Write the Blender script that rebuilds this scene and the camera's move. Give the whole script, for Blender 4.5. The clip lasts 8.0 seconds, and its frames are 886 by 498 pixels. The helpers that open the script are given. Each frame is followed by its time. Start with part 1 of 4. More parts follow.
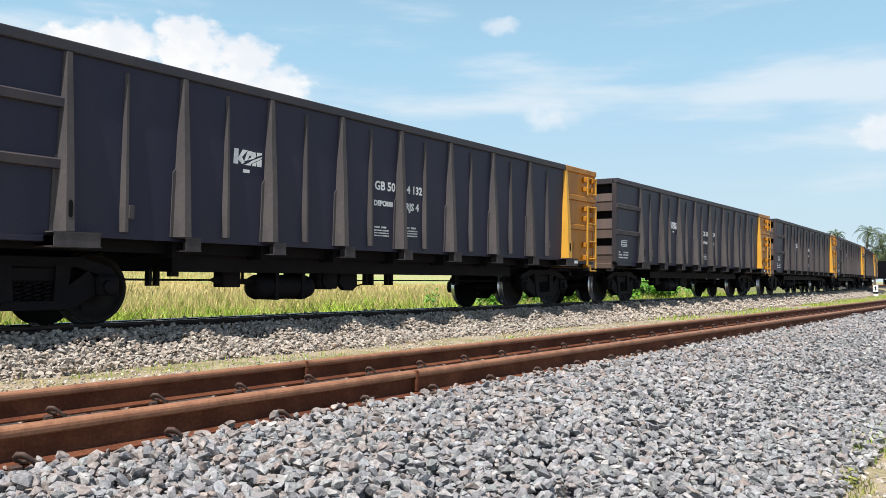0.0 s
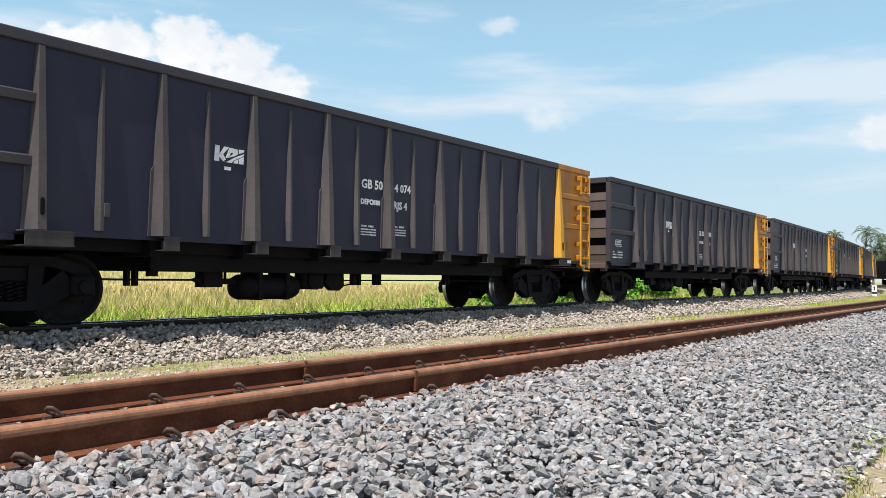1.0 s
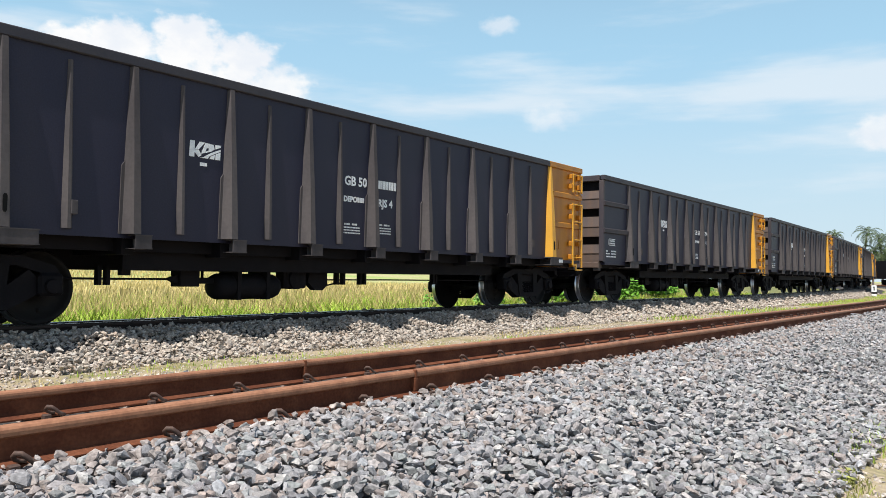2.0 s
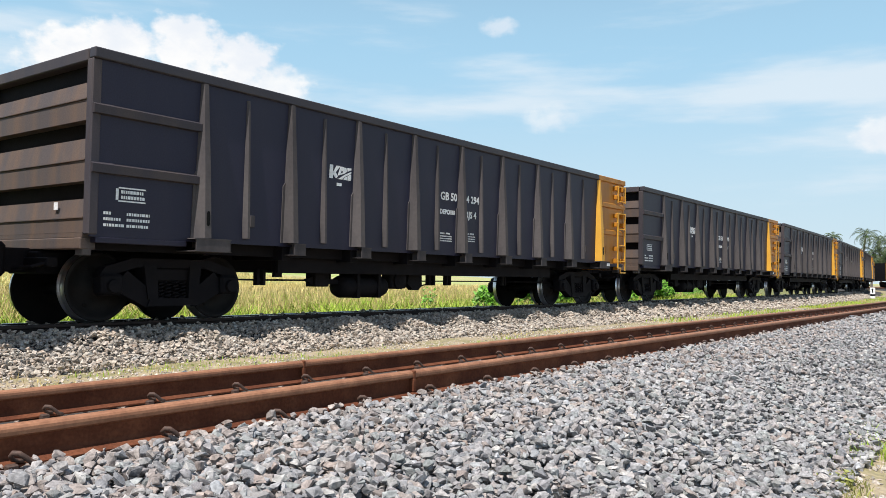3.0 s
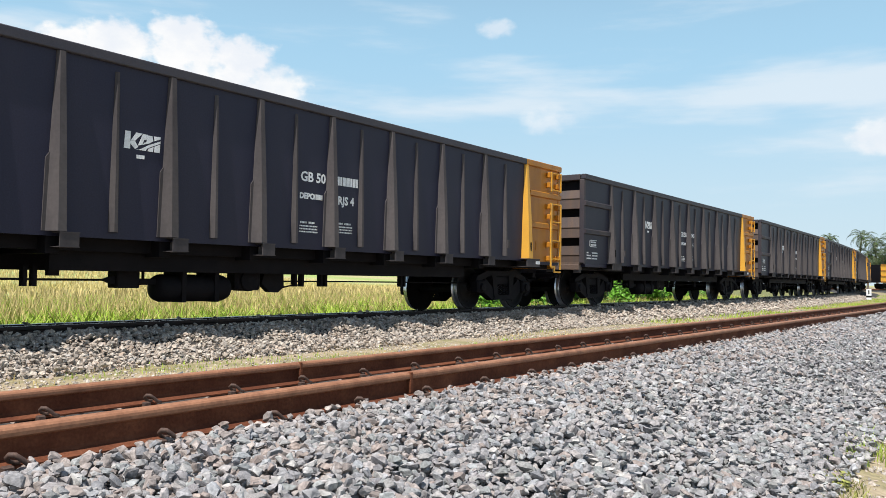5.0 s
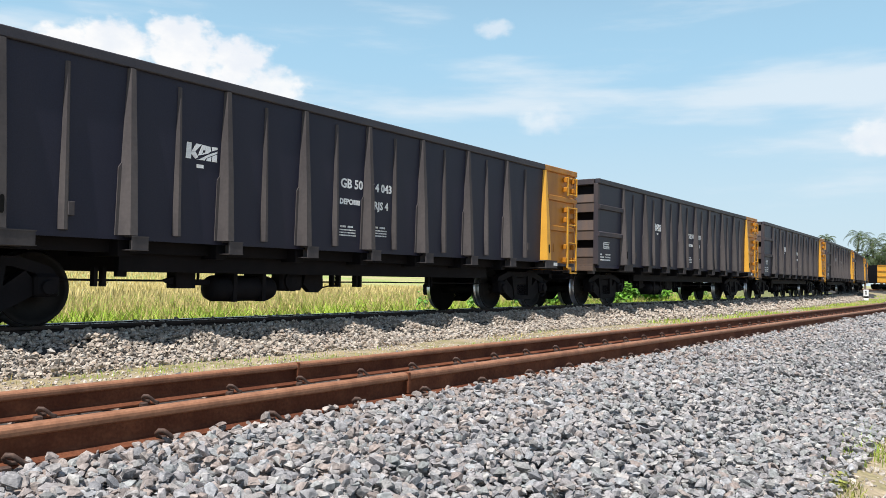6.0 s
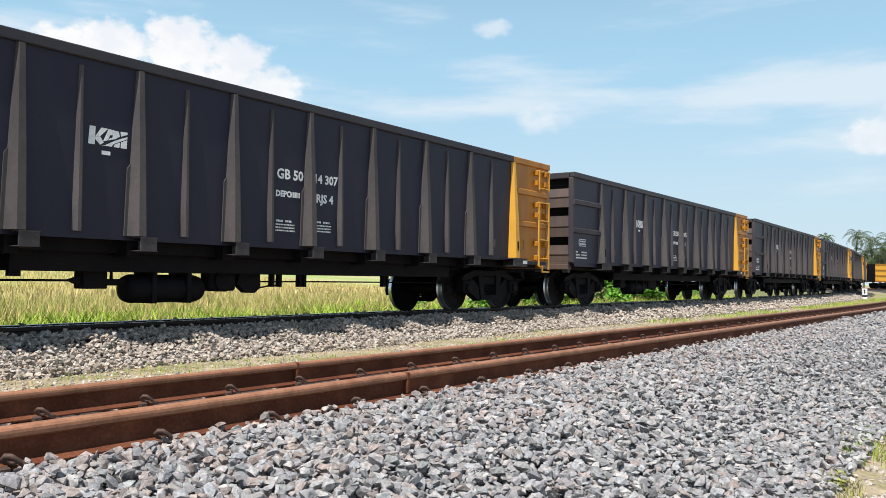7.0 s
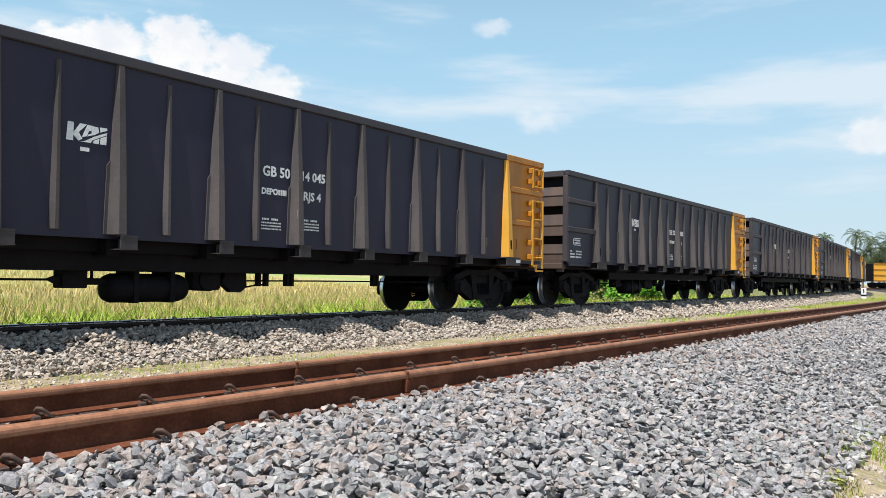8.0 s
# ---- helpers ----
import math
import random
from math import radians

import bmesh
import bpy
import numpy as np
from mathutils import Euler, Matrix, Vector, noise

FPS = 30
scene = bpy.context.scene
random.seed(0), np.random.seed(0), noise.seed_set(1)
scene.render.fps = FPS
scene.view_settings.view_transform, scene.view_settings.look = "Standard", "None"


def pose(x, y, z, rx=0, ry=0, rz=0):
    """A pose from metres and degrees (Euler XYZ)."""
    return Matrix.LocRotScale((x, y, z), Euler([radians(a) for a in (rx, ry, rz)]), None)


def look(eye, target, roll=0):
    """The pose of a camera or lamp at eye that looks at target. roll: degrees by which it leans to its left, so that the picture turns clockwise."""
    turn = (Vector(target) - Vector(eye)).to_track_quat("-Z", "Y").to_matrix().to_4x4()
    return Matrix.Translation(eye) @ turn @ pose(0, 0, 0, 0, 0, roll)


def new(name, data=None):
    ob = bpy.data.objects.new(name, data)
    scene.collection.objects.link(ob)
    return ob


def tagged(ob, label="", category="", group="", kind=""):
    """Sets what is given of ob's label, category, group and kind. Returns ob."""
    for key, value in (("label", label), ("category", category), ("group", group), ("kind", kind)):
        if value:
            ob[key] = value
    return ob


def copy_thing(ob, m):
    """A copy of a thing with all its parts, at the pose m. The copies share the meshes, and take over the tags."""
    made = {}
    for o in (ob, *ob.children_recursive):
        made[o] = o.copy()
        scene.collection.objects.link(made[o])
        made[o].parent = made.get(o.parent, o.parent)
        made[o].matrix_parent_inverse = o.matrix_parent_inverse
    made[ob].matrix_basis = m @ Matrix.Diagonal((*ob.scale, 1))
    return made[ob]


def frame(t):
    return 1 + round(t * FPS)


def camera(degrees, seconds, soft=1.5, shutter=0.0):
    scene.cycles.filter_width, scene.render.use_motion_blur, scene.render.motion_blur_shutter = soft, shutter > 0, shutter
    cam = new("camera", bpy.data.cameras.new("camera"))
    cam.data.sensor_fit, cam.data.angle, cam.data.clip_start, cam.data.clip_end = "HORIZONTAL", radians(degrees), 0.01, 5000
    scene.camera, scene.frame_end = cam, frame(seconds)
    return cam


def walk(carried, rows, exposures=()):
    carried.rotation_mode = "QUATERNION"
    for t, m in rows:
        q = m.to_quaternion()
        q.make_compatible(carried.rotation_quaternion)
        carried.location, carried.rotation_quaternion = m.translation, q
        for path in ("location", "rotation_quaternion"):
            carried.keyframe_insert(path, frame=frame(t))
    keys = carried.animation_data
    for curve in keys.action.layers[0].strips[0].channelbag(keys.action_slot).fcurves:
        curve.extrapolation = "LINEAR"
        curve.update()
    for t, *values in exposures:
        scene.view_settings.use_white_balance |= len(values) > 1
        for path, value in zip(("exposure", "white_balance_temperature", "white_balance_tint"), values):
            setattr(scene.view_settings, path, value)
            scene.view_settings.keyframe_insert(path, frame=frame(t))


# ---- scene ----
cam = camera(58.34, 8.0, soft=0.7, shutter=0.0)

# World: x runs along the near track, y away from the camera across the tracks, z up; z = 0 is the top of the near rail.
EYE = Vector((0.0, 0.0, 0.55))
# seconds, heading from the track's direction, tilt up, lean (degrees)
AIM = (
    (0, 36.835, 2.012, 0.613),
    (0.5, 36.788, 2.024, 0.640),
    (1, 36.762, 2.012, 0.623),
    (1.5, 36.766, 1.975, 0.635),
    (3, 36.675, 2.045, 0.858),
    (3.5, 36.622, 2.074, 0.885),
    (4, 36.615, 2.106, 0.912),
    (4.5, 36.551, 2.131, 0.885),
    (6, 36.308, 2.175, 0.904),
    (6.5, 36.246, 2.191, 0.862),
    (7, 36.231, 2.159, 0.787),
    (7.5, 36.229, 2.178, 0.789),
    (8, 36.176, 2.115, 0.801),
)


def aim(heading, tilt, lean):
    a, b = radians(heading), radians(tilt)
    way = Vector((math.cos(a) * math.cos(b), math.sin(a) * math.cos(b), math.sin(b)))
    return look(EYE, EYE + way, lean)


walk(cam, [(t, aim(h, p, r)) for t, h, p, r in AIM])

# ---- world, sun, exposure ----
SUN_WAY = Vector((-0.45, -0.06, 0.89)).normalized()  # towards the sun


def sky():
    """A hazy tropical sky: Nishita air, pale haze low down, cirrus streaks and a few cumulus clouds."""
    world = bpy.data.worlds.new("sky")
    scene.world = world
    world.use_nodes = True
    nt = world.node_tree
    n, l = nt.nodes, nt.links
    n.clear()
    out, bg = n.new("ShaderNodeOutputWorld"), n.new("ShaderNodeBackground")
    st = n.new("ShaderNodeTexSky")
    st.sky_type, st.sun_disc = "NISHITA", False
    st.sun_elevation = math.asin(SUN_WAY.z)
    st.sun_rotation = math.atan2(SUN_WAY.x, SUN_WAY.y)
    st.altitude, st.air_density, st.dust_density, st.ozone_density = 0, 1.0, 0.6, 1.4
    strength = 0.09
    bg.inputs["Strength"].default_value = strength

    def calc(op, a, b=None, c=None):
        m = n.new("ShaderNodeMath")
        m.operation = op
        for sock, v in zip(m.inputs, (a, b, c)):
            if v is None:
                continue
            if hasattr(v, "links"):
                l.new(v, sock)
            else:
                sock.default_value = v
        return m.outputs[0]

    def ramp(v, lo, hi, a=0.0, b=1.0):
        r = n.new("ShaderNodeMapRange")
        r.interpolation_type = "SMOOTHSTEP"
        l.new(v, r.inputs[0])
        r.inputs[1].default_value, r.inputs[2].default_value, r.inputs[3].default_value, r.inputs[4].default_value = lo, hi, a, b
        return r.outputs[0]

    def blend(fac, a, b):
        x = n.new("ShaderNodeMix")
        x.data_type = "RGBA"
        l.new(fac, x.inputs[0])
        for sock, v in ((x.inputs[6], a), (x.inputs[7], b)):
            if hasattr(v, "links"):
                l.new(v, sock)
            else:
                sock.default_value = (*[k * 0.81 / strength for k in v], 1)
        return x.outputs[2]

    tc = n.new("ShaderNodeTexCoord")
    xyz = n.new("ShaderNodeSeparateXYZ")
    l.new(tc.outputs["Generated"], xyz.inputs[0])
    az = calc("MULTIPLY", calc("ARCTAN2", xyz.outputs[1], xyz.outputs[0]), 57.2958)
    el = calc("MULTIPLY", calc("ARCSINE", xyz.outputs[2]), 57.2958)
    flat = n.new("ShaderNodeCombineXYZ")
    l.new(az, flat.inputs[0]), l.new(el, flat.inputs[1])

    def noise_of(sx, sy, scale, detail, shift=0.0, rough=0.55):
        mp = n.new("ShaderNodeMapping")
        mp.inputs["Scale"].default_value = (sx, sy, 1)
        mp.inputs["Location"].default_value = (shift, shift * 0.7, shift)
        l.new(flat.outputs[0], mp.inputs[0])
        t = n.new("ShaderNodeTexNoise")
        t.inputs["Scale"].default_value, t.inputs["Detail"].default_value, t.inputs["Roughness"].default_value = scale, detail, rough
        l.new(mp.outputs[0], t.inputs["Vector"])
        return t.outputs["Fac"]

    # haze: strong low down, gone overhead
    col = blend(ramp(el, 14, 36, 0.80, 0.0), st.outputs[0], (0.45, 0.75, 0.97))
    col = blend(ramp(el, -1, 17, 0.85, 0.0), col, (0.66, 0.80, 0.88))
    # thin cirrus, in long streaks about 12 degrees up and scattered elsewhere
    streak = noise_of(0.055, 0.34, 1.0, 6, 3.1)
    band = calc("SUBTRACT", 1.0, calc("ABSOLUTE", calc("DIVIDE", calc("SUBTRACT", el, 12.6), 3.6)))
    veil = ramp(calc("ADD", streak, calc("MULTIPLY", calc("MAXIMUM", band, 0.0), 0.17)), 0.50, 0.78, 0.0, 0.75)
    col = blend(veil, col, (0.80, 0.88, 0.95))
    # cumulus: azimuth, elevation, half-width, half-height in degrees, density
    lumps = None
    fray = calc("ADD", calc("MULTIPLY", calc("SUBTRACT", noise_of(1, 1.2, 0.30, 4, 7.7, 0.5), 0.5), 1.5),
                calc("MULTIPLY", calc("SUBTRACT", noise_of(1, 1.3, 0.95, 5, 2.9, 0.5), 0.5), 1.9))
    for a, e, w, h, k in ((62.3, 14.2, 3.0, 2.0, 1.0), (58.8, 14.6, 3.2, 2.3, 1.0), (55.0, 15.0, 3.4, 2.6, 1.0), (51.3, 14.5, 3.2, 2.2, 1.0), (48.6, 13.2, 2.6, 1.9, 0.9), (56, 12.0, 10.0, 2.8, 0.95), (32.9, 17.7, 1.5, 0.75, 0.6),
                          (29.3, 11.4, 2.3, 1.1, 0.5), (7.6, 9.4, 2.3, 1.2, 0.75), (5.2, 10.4, 2.0, 1.9, 0.8), (96, 15, 8, 4, 1.0), (-24, 12, 7, 4, 1.0), (150, 20, 9, 4, 1.0), (-90, 18, 10, 5, 1.0)):
        dx = calc("DIVIDE", calc("SUBTRACT", az, a), w)
        dy = calc("DIVIDE", calc("SUBTRACT", el, e), h)
        d = calc("SUBTRACT", 1.0, calc("ADD", calc("MULTIPLY", dx, dx), calc("MULTIPLY", dy, dy)))
        m = calc("MULTIPLY", ramp(calc("ADD", d, fray), -0.12, 0.30 + 0.45 / k), k)
        lumps = m if lumps is None else calc("MAXIMUM", lumps, m)
    shade = noise_of(1, 1.4, 0.30, 5, 1.3)
    white = blend(ramp(shade, 0.35, 0.65), (0.86, 0.90, 0.96), (1.0, 1.0, 1.0))
    col = blend(lumps, col, white)
    l.new(col, bg.inputs[0])
    l.new(bg.outputs[0], out.inputs[0])


sky()
lamp = bpy.data.lights.new("sun", "SUN")
lamp.energy, lamp.angle, lamp.color = 5.0, radians(0.53), (1.0, 0.955, 0.90)
sun = new("sun", lamp)
sun.matrix_world = look(SUN_WAY * 60, (0, 0, 0))
scene.view_settings.exposure = 0.3


# ---- materials ----
def material(name, colour, rough=0.7, metal=0.0, spots=None, spot_scale=3.0, spot_amount=0.5, grain=0.15, grain_scale=60.0,
             bump=0.1, bump_scale=80.0, island=0.0, objects=0.0, space="Object", streak=None, spec=0.5):
    """A procedural surface: base colour, fine grain, larger spots of a second colour, relief."""
    m = bpy.data.materials.new(name)
    m.use_nodes = True
    nt = m.node_tree
    n, l = nt.nodes, nt.links
    b = n["Principled BSDF"]
    b.inputs["Roughness"].default_value, b.inputs["Metallic"].default_value = rough, metal
    b.inputs["Specular IOR Level"].default_value = spec
    tc = n.new("ShaderNodeTexCoord")
    src = tc.outputs[space]
    if streak:
        mp = n.new("ShaderNodeMapping")
        mp.inputs["Scale"].default_value = streak
        l.new(src, mp.inputs[0])
        src2 = mp.outputs[0]
    else:
        src2 = src

    def noise_tex(scale, detail, s=src):
        t = n.new("ShaderNodeTexNoise")
        t.inputs["Scale"].default_value, t.inputs["Detail"].default_value = scale, detail
        l.new(s, t.inputs["Vector"])
        return t.outputs["Fac"]

    def mix(kind, fac, a, c):
        x = n.new("ShaderNodeMix")
        x.data_type, x.blend_type = "RGBA", kind
        for sock, val in ((x.inputs[0], fac), (x.inputs[6], a), (x.inputs[7], c)):
            if hasattr(val, "links"):
                l.new(val, sock)
            else:
                sock.default_value = val
        return x.outputs[2]

    def ramp(fac, lo, hi, a=0.0, c=1.0):
        r = n.new("ShaderNodeMapRange")
        r.inputs[1].default_value, r.inputs[2].default_value, r.inputs[3].default_value, r.inputs[4].default_value = lo, hi, a, c
        l.new(fac, r.inputs[0])
        return r.outputs[0]

    col = (*colour, 1)
    if spots:
        col = mix("MIX", ramp(noise_tex(spot_scale, 4, src2), 0.40, 0.66, 0, spot_amount), col, (*spots, 1))
    g = ramp(noise_tex(grain_scale, 3), 0.25, 0.75, 1 - grain, 1 + grain)
    if island:
        geo = n.new("ShaderNodeNewGeometry")
        r2 = ramp(geo.outputs["Random Per Island"], 0, 1, 1 - island, 1 + island)
        mm = n.new("ShaderNodeMath")
        mm.operation = "MULTIPLY"
        l.new(g, mm.inputs[0]), l.new(r2, mm.inputs[1])
        g = mm.outputs[0]
    if objects:
        oi = n.new("ShaderNodeObjectInfo")
        r2 = ramp(oi.outputs["Random"], 0, 1, 1 - objects, 1 + objects)
        mm = n.new("ShaderNodeMath")
        mm.operation = "MULTIPLY"
        l.new(g, mm.inputs[0]), l.new(r2, mm.inputs[1])
        g = mm.outputs[0]
    comb = n.new("ShaderNodeCombineColor")
    for i in range(3):
        l.new(g, comb.inputs[i])
    col = mix("MULTIPLY", 1.0, col, comb.outputs[0])
    l.new(col, b.inputs["Base Color"])
    if bump:
        bp = n.new("ShaderNodeBump")
        bp.inputs["Strength"].default_value, bp.inputs["Distance"].default_value = bump, 0.02
        l.new(noise_tex(bump_scale, 5), bp.inputs["Height"])
        l.new(bp.outputs[0], b.inputs["Normal"])
    return m


def stone_material(name, colours, by_object=False):
    """Crushed stone: each piece takes its own colour from a ramp, with mineral grain."""
    m = bpy.data.materials.new(name)
    m.use_nodes = True
    nt = m.node_tree
    n, l = nt.nodes, nt.links
    b = n["Principled BSDF"]
    b.inputs["Roughness"].default_value, b.inputs["Specular IOR Level"].default_value = 0.85, 0.25
    if by_object:
        rnd = n.new("ShaderNodeObjectInfo").outputs["Random"]
    else:
        rnd = n.new("ShaderNodeNewGeometry").outputs["Random Per Island"]
    rp = n.new("ShaderNodeValToRGB")
    els = rp.color_ramp.elements
    while len(els) < len(colours):
        els.new(0.5)
    for i, c in enumerate(colours):
        els[i].position = i / (len(colours) - 1)
        els[i].color = (*c, 1)
    l.new(rnd, rp.inputs[0])
    tc = n.new("ShaderNodeTexCoord")
    t = n.new("ShaderNodeTexNoise")
    t.inputs["Scale"].default_value, t.inputs["Detail"].default_value = 70, 5
    l.new(tc.outputs["Object"], t.inputs["Vector"])
    mr = n.new("ShaderNodeMapRange")
    mr.inputs[1].default_value, mr.inputs[2].default_value, mr.inputs[3].default_value, mr.inputs[4].default_value = 0.3, 0.7, 0.66, 1.30
    l.new(t.outputs["Fac"], mr.inputs[0])
    big = n.new("ShaderNodeTexNoise")
    big.inputs["Scale"].default_value, big.inputs["Detail"].default_value = 24, 3
    l.new(tc.outputs["Object"], big.inputs["Vector"])
    br = n.new("ShaderNodeMapRange")
    br.inputs[1].default_value, br.inputs[2].default_value, br.inputs[3].default_value, br.inputs[4].default_value = 0.3, 0.7, 0.72, 1.25
    l.new(big.outputs["Fac"], br.inputs[0])
    both = n.new("ShaderNodeMath")
    both.operation = "MULTIPLY"
    l.new(mr.outputs[0], both.inputs[0]), l.new(br.outputs[0], both.inputs[1])
    comb = n.new("ShaderNodeCombineColor")
    for i in range(3):
        l.new(both.outputs[0], comb.inputs[i])
    x = n.new("ShaderNodeMix")
    x.data_type, x.blend_type = "RGBA", "MULTIPLY"
    x.inputs[0].default_value = 1
    l.new(rp.outputs[0], x.inputs[6]), l.new(comb.outputs[0], x.inputs[7])
    l.new(x.outputs[2], b.inputs["Base Color"])
    bp = n.new("ShaderNodeBump")
    bp.inputs["Strength"].default_value, bp.inputs["Distance"].default_value = 0.5, 0.01
    l.new(t.outputs["Fac"], bp.inputs["Height"])
    l.new(bp.outputs[0], b.inputs["Normal"])
    return m


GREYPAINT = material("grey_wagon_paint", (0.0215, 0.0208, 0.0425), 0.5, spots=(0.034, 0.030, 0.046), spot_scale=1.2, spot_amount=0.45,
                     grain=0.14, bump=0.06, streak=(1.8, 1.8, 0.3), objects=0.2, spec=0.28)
TRIMPAINT = material("dusty_grey_trim_paint", (0.050, 0.044, 0.053), 0.6, spots=(0.085, 0.066, 0.060), spot_scale=2.0, spot_amount=0.5, grain=0.1, bump=0.05, streak=(1.5, 1.5, 0.5), objects=0.15, spec=0.25)
TOPPAINT = material("grey_top_rail_paint", (0.046, 0.043, 0.055), 0.55, spots=(0.070, 0.060, 0.062), spot_scale=2.0, spot_amount=0.5, grain=0.12, bump=0.06, streak=(0.6, 2, 2), objects=0.15, spec=0.3)
ENDPAINT = material("rust_streaked_end_paint", (0.078, 0.067, 0.068), 0.7, spots=(0.165, 0.100, 0.062), spot_scale=1.4, spot_amount=0.55, grain=0.14, bump=0.06, streak=(2.5, 2.5, 0.22), objects=0.2, spec=0.25)
# Ribs and brackets: a paler, warmer grey than the side sheets.
RIBPAINT = material("pale_rib_paint", (0.094, 0.083, 0.083), 0.8, spots=(0.048, 0.043, 0.048), spot_scale=2.0, spot_amount=0.7, grain=0.1, grain_scale=25, bump=0.04,
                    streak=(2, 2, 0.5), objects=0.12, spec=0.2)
# One yellow paint in two tones: the shaded one first, then the sunlit one.
SHADEDYELLOW = material("yellow_paint_shaded", (0.48, 0.190, 0.012), 0.5, spots=(0.25, 0.092, 0.012), spot_scale=1.5, spot_amount=0.55, grain=0.06, bump=0.04,
                  streak=(2, 2, 0.4))
LITYELLOW = material("yellow_paint_sunlit", (0.74, 0.375, 0.035), 0.5, spots=(0.52, 0.23, 0.022), spot_scale=2.5, spot_amount=0.35, grain=0.05, bump=0.04)
# Sooty steel, its black deepened to hold the shade below the wagons.
DARKSTEEL = material("sooty_steel_with_shade", (0.0080, 0.0072, 0.0092), 0.75, spots=(0.015, 0.0125, 0.014), spot_scale=4, spot_amount=0.5, bump=0.15, spec=0.12)
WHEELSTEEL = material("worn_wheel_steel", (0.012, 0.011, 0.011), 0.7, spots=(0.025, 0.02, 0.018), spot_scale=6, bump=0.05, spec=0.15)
TREAD = material("polished_wheel_tread", (0.72, 0.72, 0.74), 0.33, metal=1.0, grain=0.1, bump=0.0)
WHITE = material("white_stencil_paint", (0.86, 0.87, 0.88), 0.6, spots=(0.42, 0.42, 0.44), spot_scale=14, spot_amount=0.3, bump=0.0)
RUBBED = material("rubbed_bare_primer", (0.36, 0.31, 0.28), 0.8, spots=(0.2, 0.16, 0.14), spot_scale=14, bump=0.05)
RUST = material("rusted_rail_steel", (0.105, 0.033, 0.016), 0.85, spots=(0.22, 0.082, 0.040), spot_scale=5, spot_amount=0.6, grain=0.25, bump=0.2, spec=0.2)
# Worn rail head; the paler tone also paints in the sun on its sides.
RAILHEAD = material("worn_sunlit_rail_head", (0.33, 0.155, 0.085), 0.6, spots=(0.20, 0.085, 0.045), spot_scale=9, spot_amount=0.7, grain=0.2, bump=0.06, spec=0.35)
DARKRUST = material("oily_dark_rail", (0.03, 0.023, 0.02), 0.7, spots=(0.07, 0.04, 0.03), spot_scale=5, bump=0.1, spec=0.2)
CLIPSTEEL = material("rusty_spring_clip", (0.075, 0.046, 0.036), 0.65, spots=(0.16, 0.10, 0.075), spot_scale=30, grain=0.2, bump=0.1, spec=0.3)
CONCRETE = material("sleeper_concrete", (0.36, 0.32, 0.29), 0.9, spots=(0.25, 0.17, 0.13), spot_scale=6, bump=0.2)
EARTH = material("sandy_verge", (0.36, 0.29, 0.19), 0.95, spots=(0.20, 0.19, 0.07), spot_scale=2.2, spot_amount=0.9, grain=0.3, grain_scale=25, bump=0.6, bump_scale=30)
GRASSLAND = material("grass_roots_and_soil", (0.13, 0.15, 0.04), 0.95, spots=(0.24, 0.21, 0.09), spot_scale=0.8, spot_amount=0.8, grain=0.3, grain_scale=12, bump=0.5, bump_scale=12)
FIELD = material("field_soil_and_stubble", (0.42, 0.38, 0.18), 0.95, spots=(0.28, 0.38, 0.09), spot_scale=0.06, spot_amount=0.9, grain=0.3, grain_scale=3, bump=0.4, bump_scale=8)
# Far darker than the stones: the shade in their gaps is painted in.
BEDDING = material("ballast_bed_with_gap_shade", (0.05, 0.046, 0.043), 0.95, spots=(0.03, 0.028, 0.026), spot_scale=30, grain=0.4, grain_scale=40, bump=0.8, bump_scale=35)
GRANITE = [(0.150, 0.145, 0.150), (0.345, 0.333, 0.332), (0.225, 0.226, 0.238), (0.455, 0.438, 0.415), (0.305, 0.250, 0.225), (0.375, 0.380, 0.392), (0.205, 0.214, 0.208), (0.385, 0.355, 0.342), (0.275, 0.262, 0.270), (0.330, 0.342, 0.332)]
STONES = stone_material("crushed_granite", GRANITE)
STONES_ONE = stone_material("crushed_granite_piece", GRANITE, True)
STONES_RUST = stone_material("rust_stained_ballast", [(0.175, 0.150, 0.138), (0.345, 0.300, 0.275), (0.250, 0.218, 0.205), (0.400, 0.350, 0.318), (0.300, 0.240, 0.210), (0.320, 0.300, 0.290)])
STONES_WARM = stone_material("weathered_brown_ballast", [(0.249, 0.210, 0.176), (0.470, 0.400, 0.329), (0.350, 0.309, 0.270), (0.579, 0.519, 0.441), (0.420, 0.329, 0.259), (0.500, 0.470, 0.430)])
GRASS = material("tall_field_grass", (0.31, 0.44, 0.04), 0.7, island=0.55, grain=0.1, bump=0.0)
STRAW = material("dry_straw_grass", (0.58, 0.46, 0.19), 0.8, island=0.35, grain=0.1, bump=0.0)
LEAF = material("bush_leaf", (0.13, 0.33, 0.025), 0.55, island=0.45, grain=0.1, bump=0.0)
PALMLEAF = material("palm_leaflet", (0.075, 0.105, 0.04), 0.5, island=0.45, grain=0.1, bump=0.0)
TREELEAF = material("far_tree_leaf", (0.06, 0.095, 0.032), 0.6, island=0.5, grain=0.1, bump=0.0)
WEED = material("dry_weed_leaf", (0.24, 0.25, 0.06), 0.7, island=0.5, grain=0.1, bump=0.0)
BARK = material("palm_bark", (0.2, 0.17, 0.14), 0.9, spots=(0.1, 0.085, 0.07), spot_scale=3, bump=0.5, bump_scale=12)
BLACK = material("black_sign_paint", (0.01, 0.01, 0.01), 0.8, bump=0.0, spec=0.1)


